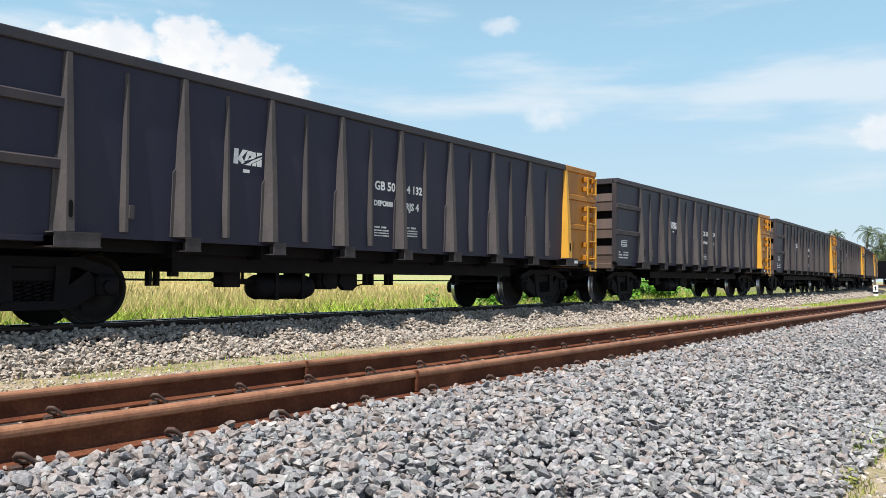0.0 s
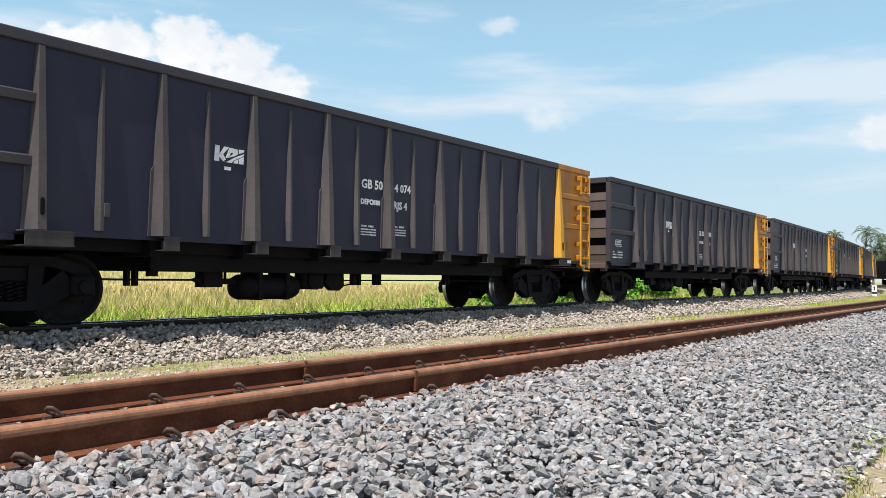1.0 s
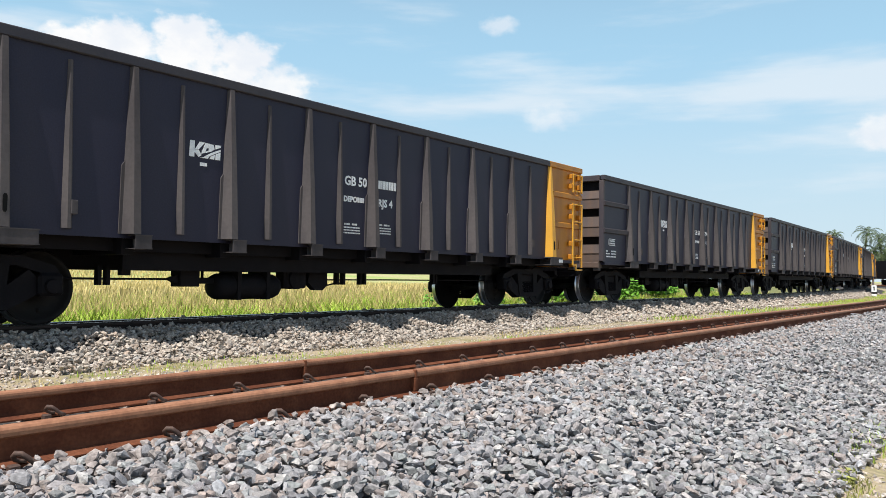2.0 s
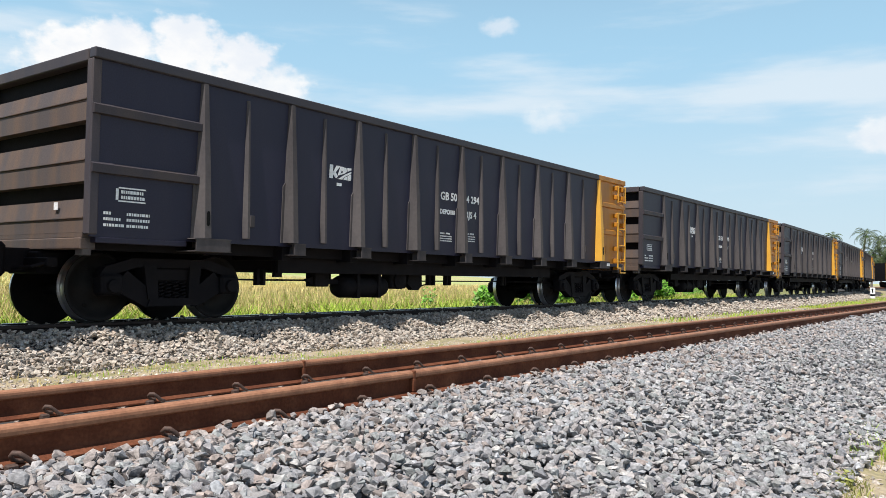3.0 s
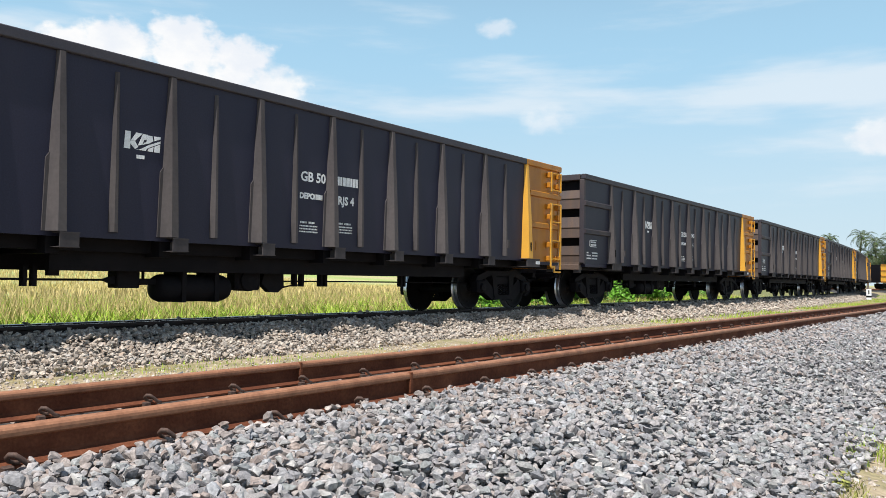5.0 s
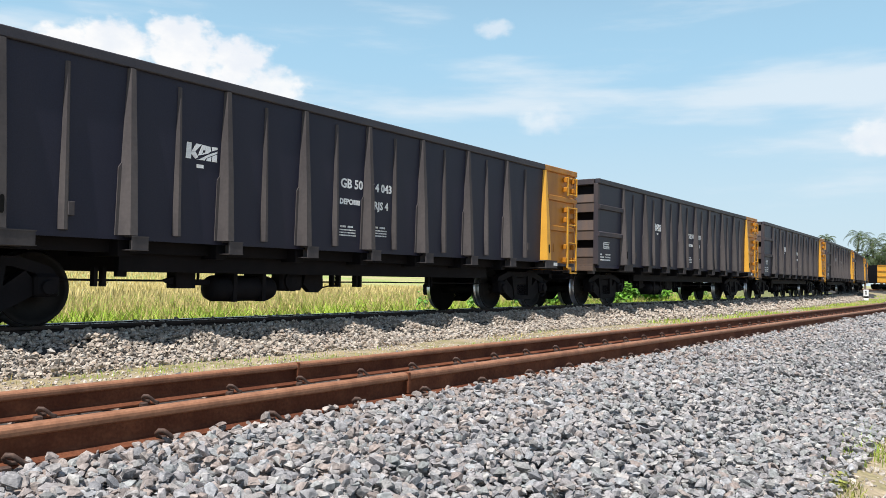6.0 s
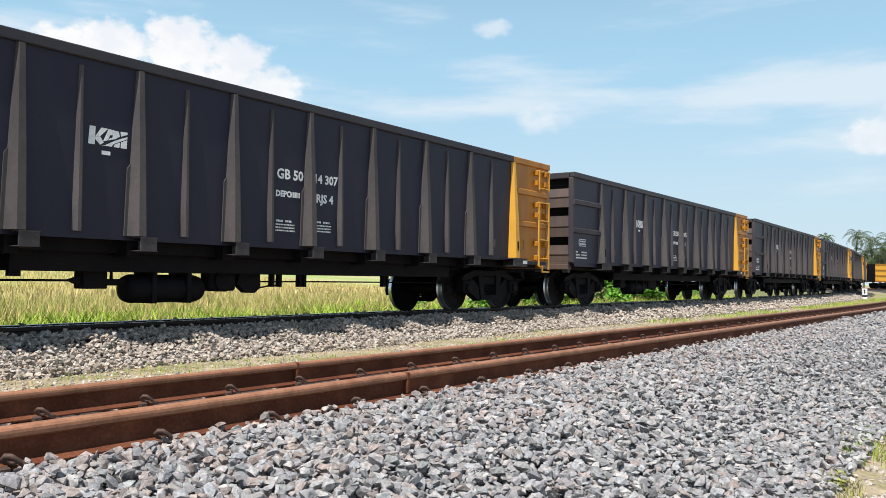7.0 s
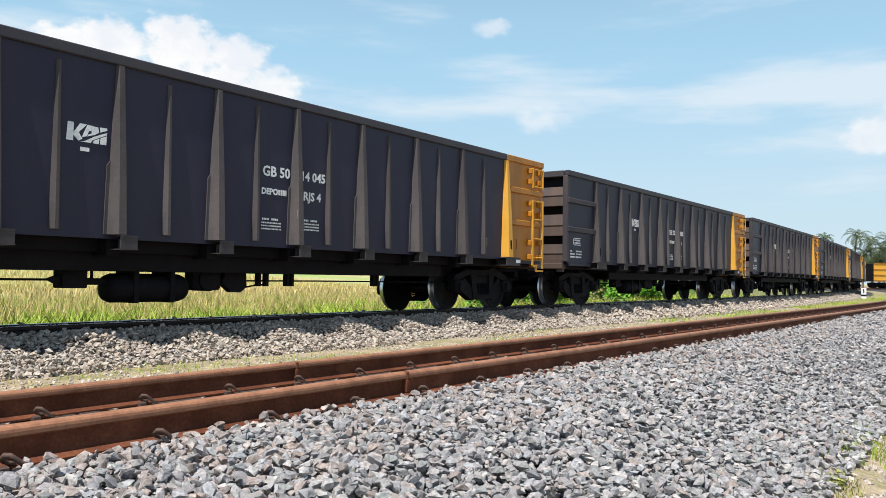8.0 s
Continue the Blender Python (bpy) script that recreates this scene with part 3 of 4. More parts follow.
def wagon():
    root = new("coal_wagon")
    tagged(root, "dark grey open-top coal wagon with ribbed sides and a yellow end", "railway wagon", "wagons of the train")
    L = LENGTH
    # sides
    for sg in (-1, 1):
        bm = bmesh.new()
        box(bm, -L + 0.02, -1.36, sg * SHEET, sg * (SHEET - 0.02), FLOOR - 0.04, TOP - 0.1)
        part("side_sheet", bm, GREYPAINT, root)
        bm = bmesh.new()
        box(bm, -1.356, -0.02, sg * SHEET, sg * (SHEET - 0.02), FLOOR - 0.04, TOP - 0.1)
        part("end_side_sheet", bm, SHADEDYELLOW, root, "yellow side sheet in its shaded tone")
        bm = bmesh.new()
        box(bm, -L, -1.38, sg * HALF, sg * (HALF - 0.11), TOP - 0.11, TOP, 0.01)
        part("top_rail", bm, TOPPAINT, root)
        bm = bmesh.new()
        box(bm, -1.376, 0, sg * HALF, sg * (HALF - 0.11), TOP - 0.11, TOP, 0.01)
        part("top_rail", bm, SHADEDYELLOW, root, "yellow top rail")
        bm = bmesh.new()
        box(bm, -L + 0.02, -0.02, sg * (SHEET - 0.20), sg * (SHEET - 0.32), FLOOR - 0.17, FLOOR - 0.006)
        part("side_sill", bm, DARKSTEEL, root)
        for x0, x1 in ((-L + 0.08, BIG[-1] - 0.19), (BIG[0] + 0.32, -0.06)):
            bm = bmesh.new()
            box(bm, x0, x1, sg * (SHEET + 0.008), sg * (SHEET - 0.10), FLOOR - 0.10, FLOOR - 0.042, 0.005)
            part("bottom_lip", bm, GREYPAINT, root)
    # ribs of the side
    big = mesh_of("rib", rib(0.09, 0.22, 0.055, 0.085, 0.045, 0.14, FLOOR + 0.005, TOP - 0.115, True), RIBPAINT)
    # the yellow rib's sunlit look is put into its colour
    ybig = mesh_of("rib", rib(0.10, 0.26, 0.06, 0.14, 0.045, 0.14, FLOOR + 0.005, TOP - 0.115), LITYELLOW)
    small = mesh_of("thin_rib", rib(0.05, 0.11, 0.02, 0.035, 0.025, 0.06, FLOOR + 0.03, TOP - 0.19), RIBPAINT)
    bm = bmesh.new()
    box(bm, -0.03, 0.165, -0.135, -0.122, -0.141, -0.012)
    box(bm, 0.05, 0.075, -0.121, 0.24, -0.14, -0.012)
    box(bm, -0.035, 0.17, -0.14, 0.24, -0.012, 0.0)
    box(bm, -0.035, 0.17, -0.14, 0.24, -0.15, -0.141)
    foot = mesh_of("bracket", bm, RIBPAINT)
    bm = bmesh.new()
    box(bm, -0.17, 0.30, -0.145, -0.132, -0.141, -0.012)
    box(bm, 0.02, 0.05, -0.131, 0.24, -0.14, -0.012)
    box(bm, -0.19, 0.31, -0.15, 0.24, -0.012, 0.0)
    box(bm, -0.19, 0.31, -0.15, 0.24, -0.15, -0.141)
    long_foot = mesh_of("bracket", bm, RIBPAINT)
    bm = bmesh.new()
    prism(bm, [(-0.02, 0.02), (-0.009, 0.0), (0.009, 0.0), (0.02, 0.02), (0.02, 0.15), (0.009, 0.17), (-0.009, 0.17), (-0.02, 0.15)], -0.004, 0.004)
    slot = mesh_of("slot", bm, BLACK)
    bm = bmesh.new()
    box(bm, -0.042, 0.022, -0.07, 0.0, 0, 0.14, 0.004)
    lug = mesh_of("lug", bm, RIBPAINT)
    for sg in (-1, 1):
        turn = 0 if sg < 0 else 180
        for i, x in enumerate(BIG):
            r = part("rib", ybig if i == 0 else big, None, root, "yellow tapered rib in its sunlit tone" if i == 0 else "pale grey tapered rib", at=pose(x, sg * SHEET, 0, 0, 0, turn))
            ends = i in (0, len(BIG) - 1)
            part("bracket", long_foot if ends else foot, None, root, at=pose(x + 0.01, sg * SHEET, FLOOR, 0, 0, turn))
            if ends:
                part("slot", slot, None, r, "dark oval slot", at=pose(0.0, -0.134, 1.09))
        for i, x in enumerate(SMALL):
            r = part("thin_rib", small, None, root, "pale grey narrow rib", at=pose(x, sg * SHEET, 0, 0, 0, turn))
            if i in (0, 7):
                part("lug", lug, None, r, at=pose(0.06, 0, 1.12))
        # bands on the end bays
        for (x0, x1), mat in (((-1.25, -0.03), SHADEDYELLOW), ((-L + 0.004, BIG[-1] - 0.04), TRIMPAINT)):
            for z in (1.565, 2.168):
                bm = bmesh.new()
                y = sg * SHEET
                k = sg * 0.05
                a = [bm.verts.new(p) for p in ((x0, y, z - 0.01), (x0, y + k, z), (x0, y + k, z + 0.085), (x0, y, z + 0.11))]
                b = [bm.verts.new(p) for p in ((x1, y, z - 0.01), (x1, y + k, z), (x1, y + k, z + 0.085), (x1, y, z + 0.11))]
                for j in range(4):
                    bm.faces.new((a[j], a[(j + 1) % 4], b[(j + 1) % 4], b[j]))
                bm.faces.new(a), bm.faces.new(b[::-1])
                part("band", bm, mat, root)
    # ends
    for x, d, mat in ((-L, 1, TRIMPAINT), (0, -1, SHADEDYELLOW)):
        bm = bmesh.new()
        box(bm, x + d * 0.13, x + d * 0.15, -SHEET + 0.03, SHEET - 0.03, FLOOR, TOP - 0.02)
        # the grey end's recessed sheet is blackened to stand for shade between the plates
        part("end_sheet", bm, DARKSTEEL if d > 0 else SHADEDYELLOW, root)
        bm = bmesh.new()
        box(bm, x, x + d * 0.14, -SHEET + 0.09, SHEET - 0.09, TOP - 0.13, TOP, 0.012)
        part("end_beam", bm, mat, root)
        # pressed plates: upright below a small ledge, leaning inwards above it
        for z0, zl, z1 in ((2.10, 2.315, 2.50), (1.475, 1.69, 1.92), (0.955, 1.10, 1.30)):
            bm = bmesh.new()
            outline = [(0.0, z0), (0.0, zl), (-0.014, zl), (-0.014, zl + 0.01), (0.006, zl + 0.012), (0.045, z1), (0.13, z1), (0.13, z0)]
            a, b = ([bm.verts.new((x + d * o, y, z)) for o, z in outline] for y in (-SHEET + 0.09, SHEET - 0.09))
            bm.faces.new(a), bm.faces.new(b[::-1])
            for q in range(len(outline)):
                bm.faces.new((a[q], b[q], b[(q + 1) % len(outline)], a[(q + 1) % len(outline)]))
            part("end_beam", bm, ENDPAINT if d > 0 else mat, root)
        bm = bmesh.new()
        box(bm, x - d * 0.03, x + d * 0.14, -SHEET + 0.09, SHEET - 0.09, FLOOR - 0.17, 0.90, 0.01)
        box(bm, x - d * 0.012, x + d * 0.14, -SHEET + 0.09, SHEET - 0.09, 0.905, 0.952)
        part("headstock", bm, ENDPAINT if d > 0 else mat, root)
        for sg in (-1, 1):
            bm = bmesh.new()
            box(bm, x - d * 0.005, x + d * 0.10, sg * (SHEET - 0.10), sg * (SHEET + 0.012), FLOOR - 0.02, TOP - 0.112, 0.012)
            part("corner_post", bm, mat, root)
            bm = bmesh.new()
            box(bm, x, x + d * 0.1, sg * 0.98, sg * 1.12, 0.72, FLOOR - 0.021, 0.008)
            part("step_bracket", bm, RIBPAINT, root)
    # ladder on the yellow end
    for sg in (-1, 1):
        bm = bmesh.new()
        y = sg * (SHEET + 0.09)
        for x in (-0.51, -0.13):
            box(bm, x - 0.022, x + 0.022, y - 0.012, y + 0.012, 0.82 if x < -0.3 else 0.76, 2.07)
        box(bm, -0.51, -0.38, y - 0.012, y + 0.012, 0.80, 0.83)
        box(bm, -0.39, -0.36, y - 0.012, y + 0.012, 0.72, 0.83)
        box(bm, -0.39, -0.11, y - 0.012, y + 0.012, 0.70, 0.73)
        lad = part("ladder", bm, LITYELLOW, root, "yellow steel ladder")
        for z in (2.05, 1.70, 1.33, 0.97):
            bm = bmesh.new()
            tube(bm, [(-0.51, y, z), (-0.13, y, z)], 0.011, 6)
            part("rung", bm, LITYELLOW, lad)
        for z in (2.0, 1.80, 1.25, 0.98):
            for x in (-0.54, -0.18):
                bm = bmesh.new()
                box(bm, x - 0.035, x + 0.035, sg * SHEET, y, z - 0.05, z + 0.05, 0.01)
                part("stay", bm, SHADEDYELLOW, lad)
        bm = bmesh.new()
        for x in (-0.51, -0.13):
            box(bm, x - 0.015, x + 0.015, y - 0.012, y + 0.012, 2.30, 2.68)
        tube(bm, [(-0.51, y, 2.33), (-0.13, y, 2.33)], 0.011, 6)
        tube(bm, [(-0.51, y, 2.66), (-0.13, y, 2.66)], 0.009, 6)
        hold = part("handhold", bm, LITYELLOW, root, "yellow steel handhold")
        for z in (2.62, 2.42):
            for x in (-0.54, -0.18):
                bm = bmesh.new()
                box(bm, x - 0.035, x + 0.035, sg * SHEET, y, z - 0.05, z + 0.05, 0.01)
                part("stay", bm, SHADEDYELLOW, hold)
        bm = bmesh.new()
        box(bm, -1.14, -0.96, sg * SHEET, sg * (SHEET + 0.006), 1.12, 1.30, 0.002)
        plate = part("card_plate", bm, SHADEDYELLOW, root)
        bm = bmesh.new()
        for a, b in (((-1.15, -0.95), (1.11, 1.125)), ((-1.15, -0.95), (1.295, 1.31)), ((-1.15, -1.135), (1.11, 1.31)), ((-0.965, -0.95), (1.11, 1.31))):
            box(bm, a[0], a[1], sg * SHEET, sg * (SHEET + 0.014), b[0], b[1])
        part("plate_rim", bm, SHADEDYELLOW, plate)
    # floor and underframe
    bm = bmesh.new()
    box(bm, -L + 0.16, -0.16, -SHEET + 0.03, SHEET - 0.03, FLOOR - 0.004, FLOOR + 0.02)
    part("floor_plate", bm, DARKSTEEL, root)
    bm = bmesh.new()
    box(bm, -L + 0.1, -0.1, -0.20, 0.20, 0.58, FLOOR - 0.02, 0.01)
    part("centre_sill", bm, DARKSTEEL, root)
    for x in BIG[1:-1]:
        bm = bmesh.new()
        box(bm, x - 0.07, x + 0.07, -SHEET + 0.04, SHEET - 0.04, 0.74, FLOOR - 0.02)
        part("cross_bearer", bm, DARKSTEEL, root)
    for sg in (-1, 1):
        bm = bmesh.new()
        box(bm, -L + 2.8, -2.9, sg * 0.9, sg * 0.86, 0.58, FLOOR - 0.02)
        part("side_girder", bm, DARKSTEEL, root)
    # air reservoir, brake cylinder, rods
    bm = bmesh.new()
    prof = [(-8.75, 0.06), (-8.72, 0.14), (-8.66, 0.165), (-7.80, 0.165), (-7.73, 0.14), (-7.70, 0.06)]
    rings = []
    for x, r in prof:
        rings.append([bm.verts.new((x, -0.60 + r * 1.1 * math.cos(a), 0.39 + r * math.sin(a))) for a in [2 * math.pi * j / 20 for j in range(20)]])
    for a, b in zip(rings, rings[1:]):
        for j in range(20):
            bm.faces.new((a[j], a[(j + 1) % 20], b[(j + 1) % 20], b[j]))
    bm.faces.new(rings[0]), bm.faces.new(rings[-1])
    tank = part("air_reservoir", bm, DARKSTEEL, root, smooth=True, at=pose(-0.07, 0, 0))
    for x in (-8.45, -7.98):
        bm = bmesh.new()
        box(bm, x - 0.03, x + 0.03, -0.79, -0.41, 0.222, 0.62)
        part("tank_strap", bm, DARKSTEEL, tank)
    bm = bmesh.new()
    lathe(bm, [(-0.62, 0.05), (-0.60, 0.14), (-0.30, 0.14), (-0.28, 0.05)], 18)
    part("brake_cylinder", bm, DARKSTEEL, root, at=pose(-7.50, -0.15, 0.49))
    bm = bmesh.new()
    box(bm, -7.70, -7.29, -0.72, -0.50, 0.36, 0.62, 0.03)
    part("brake_valve", bm, DARKSTEEL, root)
    bm = bmesh.new()
    prism(bm, [(-7.25, 0.45), (-7.10, 0.335), (-6.96, 0.33), (-6.86, 0.40), (-6.87, 0.58), (-7.2, 0.60)], -0.68, -0.58)
    part("brake_lever", bm, DARKSTEEL, root)
    bm = bmesh.new()
    prism(bm, [(-9.48, 0.485), (-9.36, 0.43), (-9.24, 0.43), (-9.24, 0.53), (-9.36, 0.525)], -0.66, -0.60)
    part("brake_lever", bm, DARKSTEEL, root)
    bm = bmesh.new()
    box(bm, -9.26, -8.98, -0.70, -0.50, 0.39, 0.64, 0.01)
    box(bm, -9.18, -8.74, -0.66, -0.54, 0.425, 0.50, 0.01)
    box(bm, -8.90, -8.885, -0.64, -0.60, 0.49, 0.60)
    part("relay_valve", bm, DARKSTEEL, root, at=pose(-0.07, 0, 0))
    bm = bmesh.new()
    box(bm, -10.16, -10.04, -0.80, -0.74, 0.52, 0.78)
    part("strap", bm, DARKSTEEL, root)
    bm = bmesh.new()
    tube(bm, [(-L + 2.1, -0.62, 0.485), (-10.2, -0.62, 0.48), (-9.3, -0.62, 0.48)], 0.013, 6)
    tube(bm, [(-7.1, -0.62, 0.48), (-5.5, -0.62, 0.485), (-2.4, -0.62, 0.48)], 0.011, 6)
    tube(bm, [(-7.1, -0.60, 0.35), (-6.62, -0.60, 0.43), (-6.45, -0.60, 0.43)], 0.012, 6)
    part("brake_rod", bm, DARKSTEEL, root)
    for x in (-10.32, -10.22, -6.62, -6.49, -6.12, -6.03, -4.31, -4.23):
        bm = bmesh.new()
        box(bm, x - 0.022, x + 0.022, -0.66, -0.58, 0.41, 0.62)
        part("rod_hanger", bm, DARKSTEEL, root)
    # couplers
    for x, d in ((-L, -1), (0, 1)):
        bm = bmesh.new()
        box(bm, x + d * 0.45, x - d * 0.2, -0.12, 0.12, 0.54, 0.80, 0.02)
        box(bm, x + d * 0.56, x + d * 0.30, -0.18, 0.18, 0.49, 0.86, 0.04)
        part("coupler", bm, DARKSTEEL, root)
        bm = bmesh.new()
        box(bm, x - d * 0.45, x + d * 0.06, -0.34, 0.34, 0.52, FLOOR - 0.18, 0.02)
        box(bm, x - d * 0.02, x + d * 0.10, -0.62, 0.62, 0.60, 0.70, 0.01)
        tube(bm, [(x + d * 0.02, -0.60, 0.66), (x + d * 0.22, -0.55, 0.60), (x + d * 0.30, -0.30, 0.58)], 0.018, 6)
        part("draft_gear", bm, DARKSTEEL, root)
        if d < 0:
            continue
        bm = bmesh.new()
        tube(bm, [(x - 0.10, -0.42, 0.66), (x + 0.05, -0.46, 0.55), (x + 0.10, -0.47, 0.40), (x + 0.07, -0.47, 0.28), (x - 0.03, -0.46, 0.22), (x - 0.13, -0.44, 0.24)], 0.024, 8)
        part("brake_hose", bm, DARKSTEEL, root, "thick black rubber brake hose", smooth=True)
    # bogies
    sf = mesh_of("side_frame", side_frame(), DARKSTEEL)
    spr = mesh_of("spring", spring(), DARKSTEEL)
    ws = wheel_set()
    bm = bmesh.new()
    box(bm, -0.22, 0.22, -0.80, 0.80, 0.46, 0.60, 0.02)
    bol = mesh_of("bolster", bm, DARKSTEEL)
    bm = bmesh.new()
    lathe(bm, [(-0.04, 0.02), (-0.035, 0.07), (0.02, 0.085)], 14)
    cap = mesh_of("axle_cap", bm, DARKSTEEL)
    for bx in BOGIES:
        bg = part("bogie", bol, None, root, "sooty black cast-steel bogie, darkened further for the shade beneath", at=pose(bx, 0, -CANT / 2, -math.degrees(CANT / 1.137)))
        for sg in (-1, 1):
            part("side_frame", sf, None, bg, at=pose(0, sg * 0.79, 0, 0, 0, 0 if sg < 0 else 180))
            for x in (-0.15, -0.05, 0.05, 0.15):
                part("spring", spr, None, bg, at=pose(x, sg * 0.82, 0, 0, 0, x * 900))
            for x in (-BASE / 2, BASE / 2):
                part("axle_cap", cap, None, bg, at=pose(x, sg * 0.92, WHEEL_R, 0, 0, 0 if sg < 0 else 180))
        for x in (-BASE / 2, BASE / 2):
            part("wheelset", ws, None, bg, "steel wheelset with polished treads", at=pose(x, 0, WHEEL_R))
    # markings that all wagons share
    white = "white painted marking"
    logo = bmesh.new()
    for n, shape in enumerate(([(0.0, 0.0), (0.072, 0.0), (0.075, 0.185), (0.012, 0.185)], [(0.0745, 0.085), (0.140, 0.182), (0.212, 0.180), (0.128, 0.092)],
                  [(0.0735, 0.082), (0.128, 0.089), (0.168, 0.030), (0.128, 0.004), (0.0735, 0.055)], [(0.162, 0.045), (0.218, 0.178), (0.275, 0.176), (0.262, 0.120), (0.236, 0.118), (0.215, 0.062)],
                  [(0.216, 0.060), (0.238, 0.088), (0.262, 0.094), (0.275, 0.172), (0.332, 0.170), (0.345, 0.118), (0.300, 0.088)],
                  [(0.135, 0.0), (0.180, 0.004), (0.300, 0.072), (0.432, 0.128), (0.432, 0.104), (0.275, 0.030), (0.255, 0.0)], [(0.280, 0.0), (0.342, 0.0), (0.350, 0.056), (0.288, 0.028)],
                  [(0.358, 0.0), (0.425, 0.0), (0.430, 0.094), (0.362, 0.062)], [(0.352, 0.172), (0.360, 0.122), (0.432, 0.150), (0.430, 0.174)])):
        prism(logo, shape, -0.0016 - 0.0004 * n, 0.0)
    part("emblem", logo, WHITE, root, white, at=pose(-9.62, -SHEET - 0.004, 1.873))
    bars("small_plate", [(-9.47, -9.375, 1.78, 1.82)], root, white)
    for x0, x1, z0, k in ((-7.105, -6.78, 1.13, 10), (-6.425, -6.11, 1.155, 20)):
        rects = line_of_bars(x0 + 0.01, x0 + 0.12, z0 + 0.118, 0.026, k, 0.4) + line_of_bars(x0 + 0.16, x0 + 0.28, z0 + 0.118, 0.026, k + 9, 0.4)
        for i, z in enumerate((0.076, 0.038, 0.0)):
            rects += line_of_bars(x0, x1, z0 + z, 0.018, k + 1 + i, 0.4)
        bars("small_lettering", rects, root, "lines of small white lettering")
    bars("depot_lettering", line_of_bars(-6.865, -6.70, 1.575, 0.07, 31, 0.5), root, "line of white lettering")
    stencil("DEPO", 0.105, -7.095, 1.575, root, "small white stencilled word")
    x = -L + 0.29
    rects = [(x + 0.03, x + 0.345, 1.287, 1.302), (x + 0.03, x + 0.345, 1.425, 1.44), (x, x + 0.03, 1.305, 1.422)]
    rects += line_of_bars(x + 0.06, x + 0.335, 1.318, 0.034, 41, 0.5) + line_of_bars(x + 0.06, x + 0.335, 1.374, 0.034, 42, 0.5)
    for i, z in enumerate((1.145, 1.085, 1.022)):
        rects += line_of_bars(x - 0.13, x + (-0.03, 0.06, 0.10)[i], z, 0.030, 50 + i, 0.5) + line_of_bars(x + 0.13, x + 0.40, z, 0.030, 60 + i, 0.5)
    bars("end_lettering", rects, root, "white boxed mark and lines of small lettering")
    bm = bmesh.new()
    box(bm, -L - 0.006, -L - 0.002, -0.62, -0.54, 1.20, 1.28)
    part("tag_plate", bm, WHITE, root, "small white tag plate")
    stencil("GB 50", 0.178, -7.085, 1.805, root, "white stencilled class letters and number")
    stencil("RJS 4", 0.155, -6.385, 1.552, root, "white stencilled letters and number")
    bm = bmesh.new()
    box(bm, -1.20, -1.05, -SHEET - 0.148, -SHEET - 0.146, FLOOR - 0.1, FLOOR - 0.04)
    part("tag_plate", bm, WHITE, root, "small pale tag plate")
    return root


# The train: wagon 0 is the one whose yellow end passes first; seconds and metres that it runs behind an even pace
SPEED, START = 14.31, 15.53
LAG = {0.0: 0.1, 0.1: 0.5, 0.2: 0.5, 0.3: 1.95, 0.8: 0.45, 0.9: 0.10, 1.0: 0.09, 1.1: 1.43, 1.4: 0.48, 1.6: 0.45, 1.7: 0.47, 2.8: 0.17, 2.9: 1.05, 3.0: 2.48, 3.3: 0.42, 3.4: 0.48, 3.7: 0.45, 3.8: 1.88, 4.0: 0.05,
       4.2: 0.47, 4.5: 0.48, 4.7: 1.4, 5.9: 0.15, 6.0: 1.04, 6.3: 0.46, 6.7: 0.1, 6.8: 0.55, 6.9: 0.13, 7.0: 0.15, 7.1: 0.12, 7.2: 1.5, 7.4: 0.05, 7.5: 0.06, 7.6: 0.05, 7.7: 0.1, 7.8: 0.12, 8.0: 0.18}
NUMBERS = {0: "14 132", 1: "14 074", 3: "14 294", 4: "14 090", 6: "14 043", 7: "14 307", 8: "14 045"}
FIRST, LAST = -1, 16


def wagon_pose(end):
    """The pose of a wagon whose yellow end stands at that station, riding on its two bogies."""
    a, _ = on_line(end + BOGIES[0])
    b, _ = on_line(end + BOGIES[1])
    turn = math.atan2(a.y - b.y, a.x - b.x)
    p = a - Vector((math.cos(turn), math.sin(turn), 0)) * BOGIES[0]
    return pose(p.x, p.y, 0, 0, 0, math.degrees(turn))


def build_train():
    made = []
    first = wagon()
    for k in range(FIRST, LAST + 1):
        m = wagon_pose(START + PITCH * k)
        if k == FIRST:
            first.matrix_basis = m
            made.append(first)
        else:
            made.append(copy_thing(first, m))
    for k, w in zip(range(FIRST, LAST + 1), made):
        if k in NUMBERS:
            stencil(NUMBERS[k], 0.165, -6.44, 1.81, w, "white stencilled wagon number")
        else:
            bars("number", line_of_bars(-6.44, -6.0, 1.81, 0.12, 100 + k), w, "white painted marking")
    bm = bmesh.new()
    for x0, z0, z1 in ((-0.03, 1.28, 1.42), (-0.01, 1.36, 1.56), (0.015, 1.30, 1.50)):
        prism(bm, [(x0, z0), (x0 + 0.022, z0 + 0.03), (x0 + 0.02, z1), (x0 + 0.004, z1 - 0.04)], -0.002, 0.002)
    part("scuff", bm, RUBBED, made[8 - FIRST], "pale scuff where the paint is rubbed off", at=pose(BIG[4] - 0.03, -SHEET - 0.108, 0, 0, 0, 0))
    return made


TRAIN = build_train()


